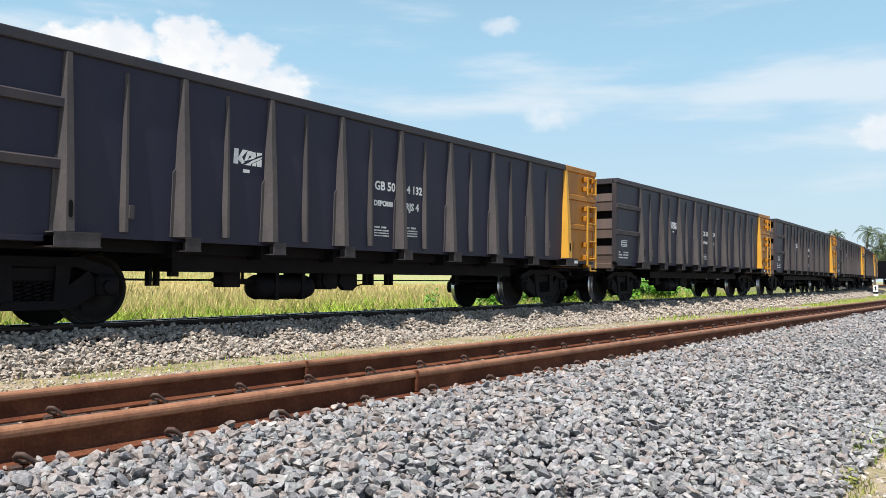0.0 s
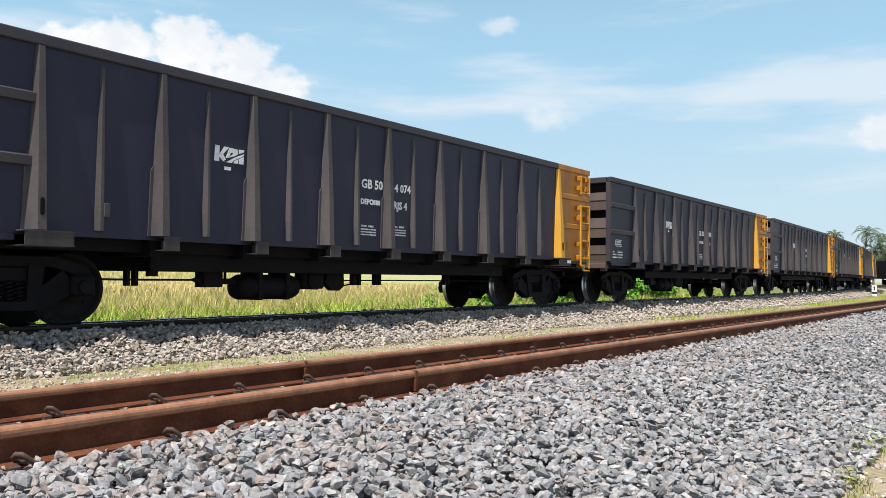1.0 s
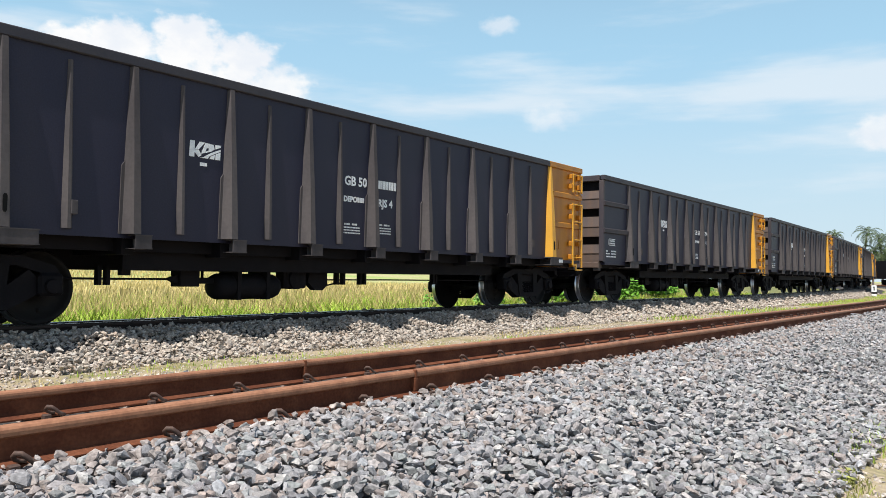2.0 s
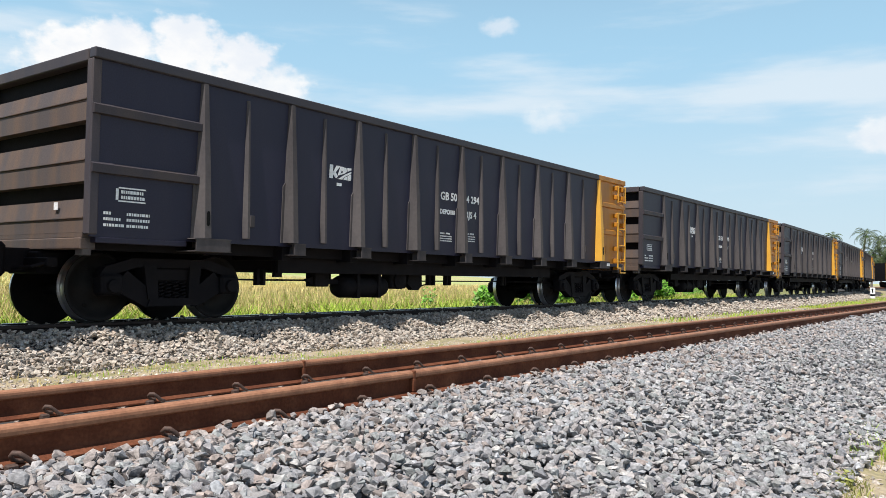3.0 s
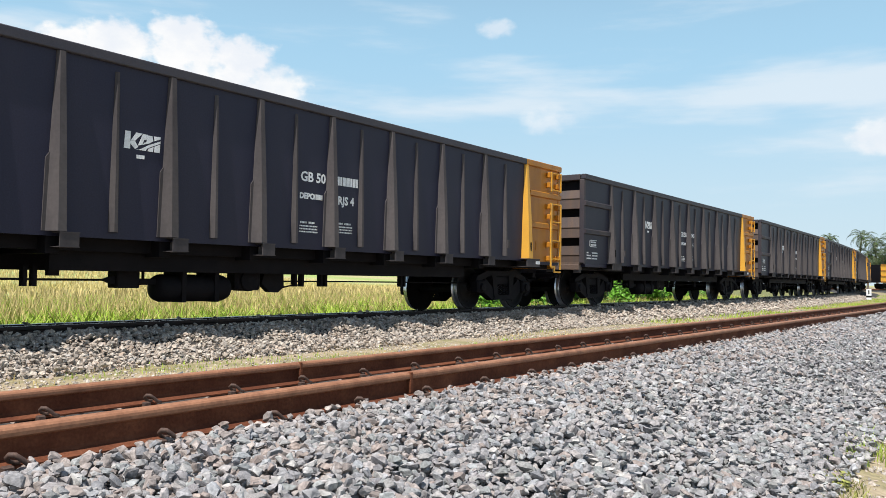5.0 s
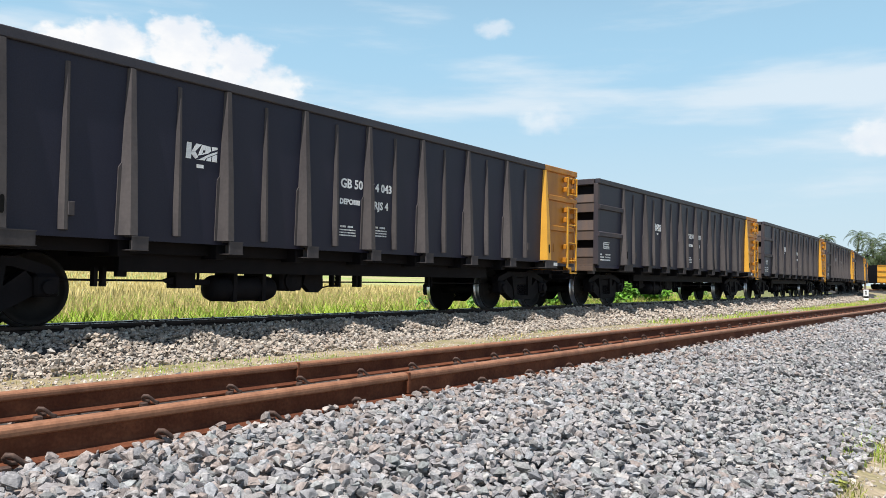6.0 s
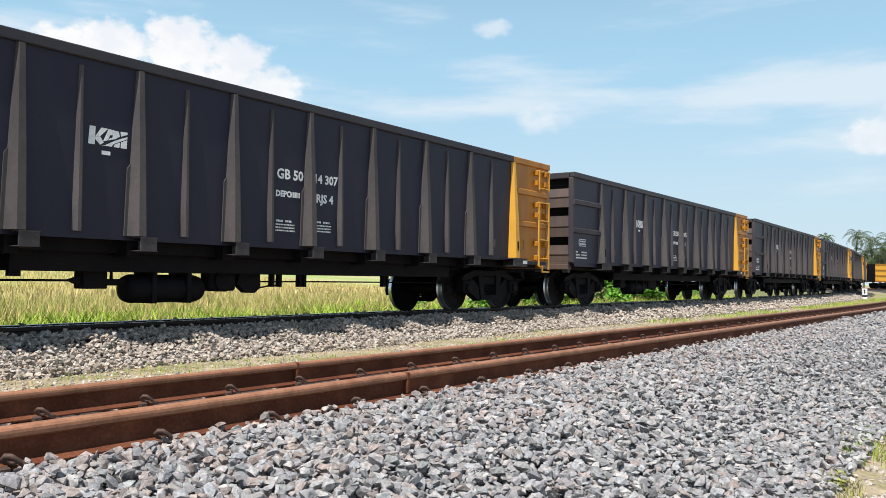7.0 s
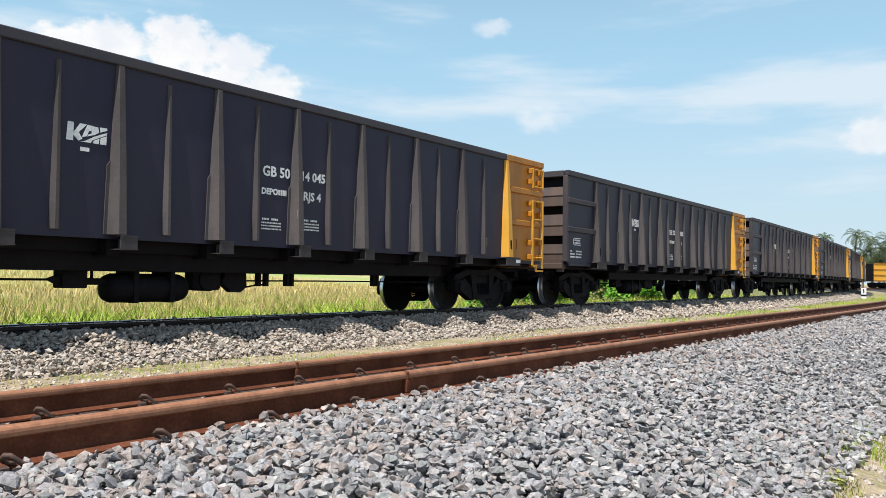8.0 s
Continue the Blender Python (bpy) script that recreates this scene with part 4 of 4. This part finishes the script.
# ---- ballast stones ----
def stone_shapes(n, seed, corners):
    """Angular broken stones: the hull of a few random corners."""
    r = np.random.RandomState(seed)
    out = []
    for i in range(n):
        bm = bmesh.new()
        p = r.normal(size=(corners, 3))
        p = p / np.linalg.norm(p, axis=1)[:, None] * r.uniform(0.42, 0.58, (corners, 1)) * np.array((1.2, r.uniform(0.7, 1.0), r.uniform(0.5, 0.85)))
        for q in p:
            bm.verts.new(q)
        bmesh.ops.convex_hull(bm, input=bm.verts[:])
        bmesh.ops.delete(bm, geom=[v for v in bm.verts if not v.link_faces], context="VERTS")
        bmesh.ops.triangulate(bm, faces=bm.faces)
        bmesh.ops.recalc_face_normals(bm, faces=bm.faces)
        bm.verts.ensure_lookup_table()
        bm.verts.index_update()
        v = np.array([k.co[:] for k in bm.verts])
        f = np.array([[k.index for k in g.verts] for g in bm.faces])
        bm.free()
        out.append((v, f))
    return out


def rotations(n, r):
    """Turned any way about the upright, and leaning by a little or by much."""
    a, lean, way = r.uniform(0, 2 * np.pi, n), np.abs(r.normal(0, 0.6, n)), r.uniform(0, 2 * np.pi, n)
    k = np.stack([np.cos(way), np.sin(way), np.zeros(n)], 1)
    c, t = np.cos(lean), np.sin(lean)
    K = np.zeros((n, 3, 3))
    K[:, 0, 2], K[:, 1, 2], K[:, 2, 0], K[:, 2, 1] = k[:, 1], -k[:, 0], -k[:, 1], k[:, 0]
    R = np.eye(3)[None] + t[:, None, None] * K + (1 - c)[:, None, None] * (K @ K)
    Z = np.zeros((n, 3, 3))
    Z[:, 0, 0], Z[:, 0, 1], Z[:, 1, 0], Z[:, 1, 1], Z[:, 2, 2] = np.cos(a), -np.sin(a), np.sin(a), np.cos(a), 1
    return R @ Z


def scatter(name, spots, sizes, shapes, mat, r):
    """Many stones in one mesh."""
    which = r.randint(len(shapes), size=len(spots))
    rot = rotations(len(spots), r)
    V, F, base = [], [], 0
    for i, (v, f) in enumerate(shapes):
        idx = np.where(which == i)[0]
        if not len(idx):
            continue
        vv = np.einsum("nij,kj->nki", rot[idx], v) * sizes[idx][:, None, None] + spots[idx][:, None, :]
        V.append(vv.reshape(-1, 3))
        F.append((f[None] + (np.arange(len(idx)) * len(v))[:, None, None]).reshape(-1, 3) + base)
        base += len(idx) * len(v)
    return raw_mesh(name, np.concatenate(V), np.concatenate(F), mat)


def bend(xy):
    """Moves points laid out along the straight onto the tracks' line."""
    out = xy.copy()
    far = xy[:, 0] > BEND_FROM
    a = (xy[far, 0] - BEND_FROM) / BEND_RADIUS
    rr = BEND_RADIUS - (xy[far, 1] - TRAIN_Y)
    out[far, 0] = BEND_FROM + rr * np.sin(a)
    out[far, 1] = TRAIN_Y + BEND_RADIUS - rr * np.cos(a)
    return out


def bed_spots(x0, x1, y0, y1, per_m2, r, rails=()):
    n = int((x1 - x0) * (y1 - y0) * per_m2)
    xy = np.stack([r.uniform(x0, x1, n), r.uniform(y0, y1, n)], 1)
    keep = np.ones(n, bool)
    for y in rails:
        keep &= np.abs(xy[:, 1] - y) > 0.10
    xy = xy[keep]
    z = np.array([ground_height(y) + heap(x, y) for x, y in xy])
    return xy, z


def build_ballast():
    r = np.random.RandomState(5)
    fine, coarse = stone_shapes(36, 1, 14), stone_shapes(20, 2, 10)
    near_rails = (NEAR_Y - 0.5685, NEAR_Y + 0.5685)

    def lay(name, x0, x1, y0, y1, per, size, shapes, mat, label, rails=(), lift=1.0):
        xy, z = bed_spots(x0, x1, y0, y1, per, r, rails)
        s = r.triangular(0.45, 0.9, 1.6, len(xy)) * size
        spots = np.concatenate([bend(xy), (z + s * r.uniform(-0.45, lift, len(xy)))[:, None]], 1)
        ob = new(name, scatter(name, spots, s, shapes, mat, r))
        tagged(ob, label, "ballast", kind="stuff")
        return ob

    grey = "loose grey crushed stone ballast beside the rusty rails"
    lay("ballast_stones", 0.8, 7.0, 0.75, 2.82, 2000, 0.043, fine, STONES, grey)
    lay("ballast_stones", 7.0, 16, 0.85, 2.82, 1350, 0.047, coarse, STONES, grey)
    lay("ballast_stones", 16, 45, 0.7, 2.82, 560, 0.066, coarse, STONES, grey)
    lay("ballast_stones", 1.0, 20, 2.1, 2.93, 1000, 0.043, fine, STONES_RUST, "rust-stained crushed stone along the near rail", lift=0.85)
    lay("ballast_stones", 0.0, 20, 3.1, 3.9, 350, 0.062, coarse, STONES_RUST, "rust-stained crushed stone between the near rails")
    lay("ballast_stones", 2.0, 24, 4.2, 5.2, 300, 0.062, coarse, STONES, grey)
    warm = "weathered brown-grey ballast shoulder of the far track"
    lay("ballast_stones", 2.0, 16, 6.75, 8.2, 1150, 0.049, coarse, STONES_WARM, warm)
    lay("ballast_stones", 16, 60, 6.7, 8.2, 420, 0.075, coarse, STONES_WARM, warm)
    lay("ballast_stones", 2.0, 30, 7.7, 8.21, 700, 0.050, coarse, STONES_WARM, warm, lift=1.0)
    lay("ballast_stones", 2.0, 40, 8.34, 9.35, 200, 0.07, coarse, STONES_WARM, warm)
    lay("verge_stones", 2.5, 30, 5.5, 6.9, 330, 0.032, coarse, STONES_WARM, "small loose stones on the sandy strip", lift=0.2)
    lay("verge_stones", 2.5, 12, 0.35, 0.95, 500, 0.035, coarse, STONES_WARM, "small loose stones at the edge of the ballast", lift=0.2)
    lay("ballast_stones", -12, 0.8, 1.0, 2.82, 300, 0.06, coarse, STONES, grey)
    lay("ballast_stones", -12, 2.0, 6.75, 8.2, 260, 0.065, coarse, STONES_WARM, warm)
    # stones near the camera as pieces of their own
    meshes = []
    for v, f in fine:
        meshes.append(raw_mesh("stone", v, f, STONES_ONE))
    xy, z = bed_spots(1.3, 3.4, 1.15, 2.75, 90, r)
    for (x, y), zz in list(zip(xy, z))[:300]:
        s = r.uniform(0.8, 1.4) * 0.046
        ob = new("stone", meshes[r.randint(len(meshes))])
        ob.parent = NEAR_BED
        ob.matrix_basis = Matrix.LocRotScale((x, y, zz + s * 0.75), Euler((r.normal(0, 0.35), r.normal(0, 0.35), r.uniform(0, 6.28))), (s, s, s))


build_ballast()


# ---- plants ----
def blades(name, xy, z, heights, width, mat, r, label, lean=0.35):
    """Grass blades, each a bent tapering strip of two quads."""
    n = len(xy)
    a = r.uniform(0, 2 * np.pi, n)
    side = np.stack([np.cos(a), np.sin(a), np.zeros(n)], 1) * (width * r.uniform(0.6, 1.4, n))[:, None]
    b = r.uniform(0, 2 * np.pi, n)
    tip = np.stack([np.cos(b), np.sin(b), np.zeros(n)], 1) * (heights * lean * r.uniform(0.2, 1.4, n))[:, None]
    p0 = np.concatenate([xy, z[:, None]], 1)
    up = np.zeros((n, 3))
    up[:, 2] = heights
    v = np.stack([p0 - side, p0 + side, p0 + up * 0.6 + tip * 0.35 + side * 0.7, p0 + up * 0.6 + tip * 0.35 - side * 0.7,
                  p0 + up + tip + side * 0.1, p0 + up + tip - side * 0.1], 1).reshape(-1, 3)
    k = np.arange(n)[:, None] * 6
    f = np.concatenate([k + np.array([[0, 1, 2, 3]]), k + np.array([[3, 2, 4, 5]])], 0)
    ob = new(name, raw_mesh(name, v, f, mat))
    return tagged(ob, label, "grass", kind="stuff")


def build_grass():
    r = np.random.RandomState(8)

    def lot(x0, x1, y0, y1, n, clumps=0.0):
        xy = np.stack([r.uniform(x0, x1, n), r.uniform(y0, y1, n)], 1)
        if clumps:
            keep = np.array([noise.noise(Vector((x * clumps, y * clumps, 1.7))) for x, y in xy]) > 0.05
            xy = xy[keep]
        z = np.array([ground_height(y) for y in xy[:, 1]])
        return bend(xy), z - 0.01
    tall = "tall green and yellow grass behind the far track"
    xy, z = lot(2, 45, 10.75, 15.5, 40000)
    tuft = np.array([noise.noise(Vector((x * 0.9, y * 0.9, 4.2))) for x, y in xy])
    blades("tall_grass", xy, z, r.uniform(0.22, 0.46, len(xy)) * (1.0 + 0.55 * tuft), 0.013, GRASS, r, tall, 0.6)
    xy, z = lot(2, 45, 10.9, 14.0, 9000, 0.8)
    blades("dry_grass", xy, z, r.uniform(0.25, 0.6, len(xy)), 0.008, STRAW, r, "dry straw-coloured tufts among the green", 0.5)
    xy, z = lot(2, 50, 13.5, 26, 34000)
    blades("dry_grass", xy, z, r.uniform(0.3, 0.62, len(xy)), 0.009, STRAW, r, "dry straw-coloured grass among the green")
    xy, z = lot(2, 50, 14, 26, 14000)
    blades("tall_grass", xy, z, r.uniform(0.3, 0.55, len(xy)), 0.010, GRASS, r, tall)
    xy, z = lot(3, 80, 24, 85, 26000)
    blades("dry_grass", xy, z, r.uniform(0.35, 0.6, len(xy)), 0.03, STRAW, r, "straw-coloured stubble of the field")
    xy, z = lot(3, 60, 5.3, 6.95, 16000, 1.1)
    blades("short_grass", xy, z, r.uniform(0.02, 0.07, len(xy)), 0.004, GRASS, r, "short sparse grass between the tracks")
    xy, z = lot(3, 60, 5.3, 6.95, 14000, 0.9)
    blades("dry_grass", xy, z, r.uniform(0.02, 0.06, len(xy)), 0.004, STRAW, r, "short dry grass between the tracks")
    xy, z = lot(16, 80, 5.0, 6.9, 7000, 0.6)
    blades("short_grass", xy, z, r.uniform(0.04, 0.13, len(xy)), 0.010, GRASS, r, "short grass between the tracks")
    xy, z = lot(4.6, 16, 0.3, 0.92, 8000, 1.6)
    blades("short_grass", xy, z, r.uniform(0.03, 0.08, len(xy)), 0.003, GRASS, r, "short grass at the edge of the ballast")
    xy, z = lot(3.2, 7.5, 0.3, 0.78, 3500, 2.2)
    blades("short_grass", xy, z, r.uniform(0.02, 0.055, len(xy)), 0.003, WEED, r, "thin olive grass on the sandy verge", 0.6)


build_grass()


def leaf_cloud(n, centre, radii, size, r, seed):
    """Many small bent leaves in an uneven mass."""
    V, F = [], []
    lobes = [(Vector((r.uniform(-0.7, 0.7) * radii[0], r.uniform(-0.7, 0.7) * radii[1], r.uniform(-0.2, 0.8) * radii[2])), r.uniform(0.3, 0.6)) for _ in range(9)]
    for i in range(n):
        c, k = lobes[r.randint(len(lobes))]
        d = Vector(r.normal(size=3)).normalized()
        p = c + Vector((d.x * radii[0], d.y * radii[1], d.z * radii[2])) * k * r.uniform(0.6, 1.05)
        p = p + Vector(centre)
        if p.z < 0.02:
            continue
        u = Vector(r.normal(size=3)).normalized()
        w = u.orthogonal().normalized()
        s = size * r.uniform(0.6, 1.3)
        b = len(V)
        V += [p - u * s, p + w * s * 0.45, p + u * s, p - w * s * 0.45]
        F.append((b, b + 1, b + 2, b + 3))
    return np.array([v[:] for v in V]), np.array(F)


def bush(x, y, radii, n, seed, label, leaf=0.06, mat=LEAF):
    r = np.random.RandomState(seed)
    root = new("bush")
    root.matrix_world = pose(x, y, ground_height(min(y, 89)) - 0.03)
    tagged(root, label, "bush")
    bm = bmesh.new()
    for i in range(7):
        a = r.uniform(0, 6.28)
        tip = (math.cos(a) * radii[0] * 0.6, math.sin(a) * radii[1] * 0.6, radii[2] * r.uniform(0.7, 1.2))
        tube(bm, [(0, 0, 0), (tip[0] * 0.4, tip[1] * 0.4, tip[2] * 0.6), tip], [min(0.02, radii[2] * 0.03), min(0.014, radii[2] * 0.02), 0.003], 5)
    part("stems", bm, BARK, root)
    v, f = leaf_cloud(n, (0, 0, radii[2] * 0.55), radii, leaf, r, seed)
    part("foliage", raw_mesh("foliage", v, f, mat), None, root)
    return root


def palm(x, y, height, spread, seed, fronds=18):
    r = np.random.RandomState(seed)
    root = new("coconut_palm")
    root.matrix_world = pose(x, y, -0.85)
    tagged(root, "tall green coconut palm at the edge of the fields", "palm tree", "palms beyond the train")
    bm = bmesh.new()
    lx, ly = r.uniform(-0.08, 0.08, 2) * height
    tube(bm, [(lx * k * k, ly * k * k, height * k) for k in (0, 0.1, 0.3, 0.5, 0.7, 0.9, 1.0)], [0.26, 0.2, 0.17, 0.15, 0.14, 0.13, 0.12], 9)
    part("trunk", bm, BARK, root)
    V, F = [], []
    top = Vector((lx, ly, height))
    for i in range(fronds):
        a = 2.4 * i + r.uniform(-0.3, 0.3)
        rise = 1.15 - 1.75 * (i / fronds) + r.uniform(-0.1, 0.1)
        ln = spread * r.uniform(0.85, 1.15)
        h = Vector((math.cos(a), math.sin(a), 0))
        pts = []
        p, e = top.copy(), rise
        for k in range(15):
            pts.append(p.copy())
            p = p + (h * math.cos(e) + Vector((0, 0, math.sin(e)))) * ln / 14
            e -= 0.11 + 0.02 * k * 0.5
        across = Vector((-h.y, h.x, 0))
        for k in range(1, 14):
            for sg in (-1, 1):
                for half in (0, 0.5):
                    q = pts[k].lerp(pts[k + 1], half)
                    l = spread * 0.24 * math.sin(math.pi * min(1, (k + 2) / 16)) * r.uniform(0.8, 1.1)
                    d = (across * sg + (pts[k + 1] - pts[k]).normalized() * 0.55 + Vector((0, 0, -0.55 + r.uniform(-0.15, 0.15)))).normalized()
                    w = (pts[k + 1] - pts[k]).normalized() * 0.032
                    b = len(V)
                    V += [q - w, q + w, q + d * l * 0.6 + w, q + d * l]
                    F.append((b, b + 1, b + 2, b + 3))
    part("fronds", raw_mesh("fronds", np.array([v[:] for v in V]), np.array(F), PALMLEAF), None, root, "long drooping green fronds")
    bm = bmesh.new()
    for i in range(7):
        a = r.uniform(0, 6.28)
        bmesh.ops.create_icosphere(bm, subdivisions=1, radius=0.13, matrix=Matrix.Translation(top + Vector((math.cos(a) * 0.3, math.sin(a) * 0.3, -0.25 - r.uniform(0, 0.25)))))
    part("coconuts", bm, LEAF, root)
    return root


def polar(deg, d):
    """A place on the ground d metres from the camera, deg degrees from the track's direction."""
    return d * math.cos(radians(deg)), d * math.sin(radians(deg))


def tree(x, y, height, radius, seed):
    r = np.random.RandomState(seed)
    root = new("broadleaf_tree")
    root.matrix_world = pose(x, y, -0.85)
    tagged(root, "dense dark green broadleaf tree beyond the fields", "tree", "trees beyond the train")
    bm = bmesh.new()
    tube(bm, [(0, 0, 0), (0.1, 0, height * 0.3), (0, 0.1, height * 0.6)], [0.25, 0.18, 0.08], 8)
    for i in range(5):
        a = i * 1.3
        tube(bm, [(0.08, 0, height * 0.3), (math.cos(a) * radius * 0.4, math.sin(a) * radius * 0.4, height * 0.55), (math.cos(a) * radius * 0.7, math.sin(a) * radius * 0.7, height * 0.7)], [0.1, 0.07, 0.03], 6)
    part("trunk", bm, BARK, root)
    v, f = leaf_cloud(3500, (0, 0, height * 0.62), (radius, radius, height * 0.4), 0.28, r, seed)
    part("crown", raw_mesh("crown", v, f, TREELEAF), None, root)


def build_plants():
    for x, y, radii, n, seed in ((19.3, 12.6, (0.5, 0.5, 0.75), 900, 31), (22.0, 12.4, (1.1, 0.7, 0.85), 3200, 1), (24.3, 12.5, (1.0, 0.7, 1.05), 3200, 32), (27.6, 12.5, (1.3, 0.8, 0.95), 3600, 2),
                                (31.0, 12.7, (1.5, 0.8, 0.85), 3600, 33)):
        bush(x, y, radii, n, seed, "bright green leafy bush behind the far track", 0.085)
    bush(16.1, 12.5, (0.35, 0.3, 0.55), 150, 3, "small thin weed in the tall grass")
    bush(42.5, 14.6, (1.8, 0.8, 0.75), 1800, 4, "bright green leafy bush behind the far track")
    bush(4.42, 0.79, (0.11, 0.09, 0.06), 260, 5, "small low olive-green weed at the edge of the ballast", 0.014, WEED)
    for d, dist, h, sp, seed in ((8.85, 150, 9.6, 3.0, 11), (7.75, 156, 8.9, 3.1, 12), (10.65, 150, 9.3, 2.2, 13), (6.6, 150, 8.6, 3.9, 14), (8.3, 150, 6.6, 3.4, 15), (7.1, 150, 7.6, 3.6, 16), (5.6, 140, 8.0, 3.6, 17), (9.6, 160, 7.0, 3.0, 18), (7.35, 152, 6.6, 3.9, 19)):
        x, y = polar(d, dist)
        palm(x, y, h, sp, seed)
    for d, dist, h, rad, seed in ((7.4, 165, 7, 4.5, 21), (6.2, 160, 7, 4.5, 22), (5.0, 165, 7.5, 4.5, 23), (8.6, 175, 6, 4.5, 24)):
        x, y = polar(d, dist)
        tree(x, y, h, rad, seed)


build_plants()


# ---- beside the line ----
def marker():
    x, y = polar(8.24, 54)
    root = new("track_marker")
    root.matrix_world = pose(x, y, ground_height(6.5), 0, 0, -80)
    tagged(root, "small white concrete line marker with a dark numeral", "marker post")
    bm = bmesh.new()
    box(bm, -0.14, 0.14, -0.05, 0.05, 0, 0.66, 0.015)
    part("post", bm, WHITE, root)
    bm = bmesh.new()
    box(bm, -0.143, 0.143, -0.054, 0.054, 0.16, 0.27)
    part("band", bm, BLACK, root, "black painted band")
    bm = bmesh.new()
    box(bm, -0.03, 0.03, -0.054, -0.05, 0.36, 0.60)
    box(bm, -0.06, 0.0, -0.054, -0.05, 0.53, 0.57)
    part("numeral", bm, BLACK, root, "black numeral")


marker()


def yellow_wagon():
    """A yellow open wagon that creeps along a far siding."""
    root = new("yellow_open_wagon")
    tagged(root, "yellow open goods wagon with a dark end on a far siding", "railway wagon")
    bm = bmesh.new()
    box(bm, 0, 12, -1.3, -1.22, 1.0, 3.5)
    box(bm, 0, 12, 1.22, 1.3, 1.0, 3.5)
    box(bm, 0, 12, -1.3, 1.3, 0.9, 1.0)
    part("body", bm, LITYELLOW, root)
    for z in (1.0, 1.8, 2.6, 3.42):
        bm = bmesh.new()
        box(bm, 0, 12, -1.38, -1.3, z, z + 0.12)
        part("rail_band", bm, SHADEDYELLOW, root)
    bm = bmesh.new()
    box(bm, -0.08, 0, -1.3, 1.3, 0.9, 3.5)
    part("end_wall", bm, DARKSTEEL, root, "dark grey end wall")
    for x in (1.6, 10.4):
        bm = bmesh.new()
        box(bm, x - 1.0, x + 1.0, -0.9, 0.9, 0.35, 0.75)
        bg = part("bogie", bm, DARKSTEEL, root)
        for dx in (-0.8, 0.8):
            bm = bmesh.new()
            lathe(bm, [(-0.62, 0.38), (-0.5, 0.4), (0.5, 0.4), (0.62, 0.38)], 20)
            part("wheel", bm, DARKSTEEL, bg, at=pose(x + dx, 0, 0.387))
    return root


FAR_WAGON = yellow_wagon()


def siding():
    x, y = polar(7.74, 132)
    bm = bmesh.new()
    prism(bm, [(-8, -0.95), (60, -0.95), (60, -0.14), (-8, -0.14)], -1.6, 1.6)
    ob = new("siding_bed", mesh_of("siding_bed", bm, BEDDING))
    ob.matrix_world = pose(x, y, 0.05, 0, 0, -45)
    tagged(ob, "low stone bed of a far siding", "ground", kind="structure")
    for off in (-0.5685, 0.5685):
        bm = bmesh.new()
        prism(bm, [(-8, -0.14), (60, -0.14), (60, 0.0), (-8, 0.0)], off - 0.035, off + 0.035)
        ob = new("siding_rail", mesh_of("siding_rail", bm, RUST))
        ob.matrix_world = pose(x, y, 0.05, 0, 0, -45)
        tagged(ob, "rusty rail of a far siding", "rail", kind="structure")


siding()


# ---- what moves ----
def motions():
    steps = [i / 10 for i in range(81)]
    for k, w in zip(range(FIRST, LAST + 1), TRAIN):
        walk(w, [(t, wagon_pose(START + PITCH * k - SPEED * t + LAG.get(t, 0.0))) for t in steps])
        for b in w.children:
            if not b.name.startswith("bogie"):
                continue
            for c in b.children:
                if c.name.startswith("wheelset"):
                    x, z = c.matrix_basis.translation.x, WHEEL_R
                    walk(c, [(i / 30, pose(x, 0, z) @ Matrix.Rotation(-SPEED / WHEEL_R * i / 30, 4, "Y")) for i in range(241)])
    x, y = polar(7.74, 132)
    walk(FAR_WAGON, [(t, pose(x, y, 0.05, 0, 0, -45) @ pose(-0.10 * t, 0, 0)) for t in (0, 4, 8)])


motions()
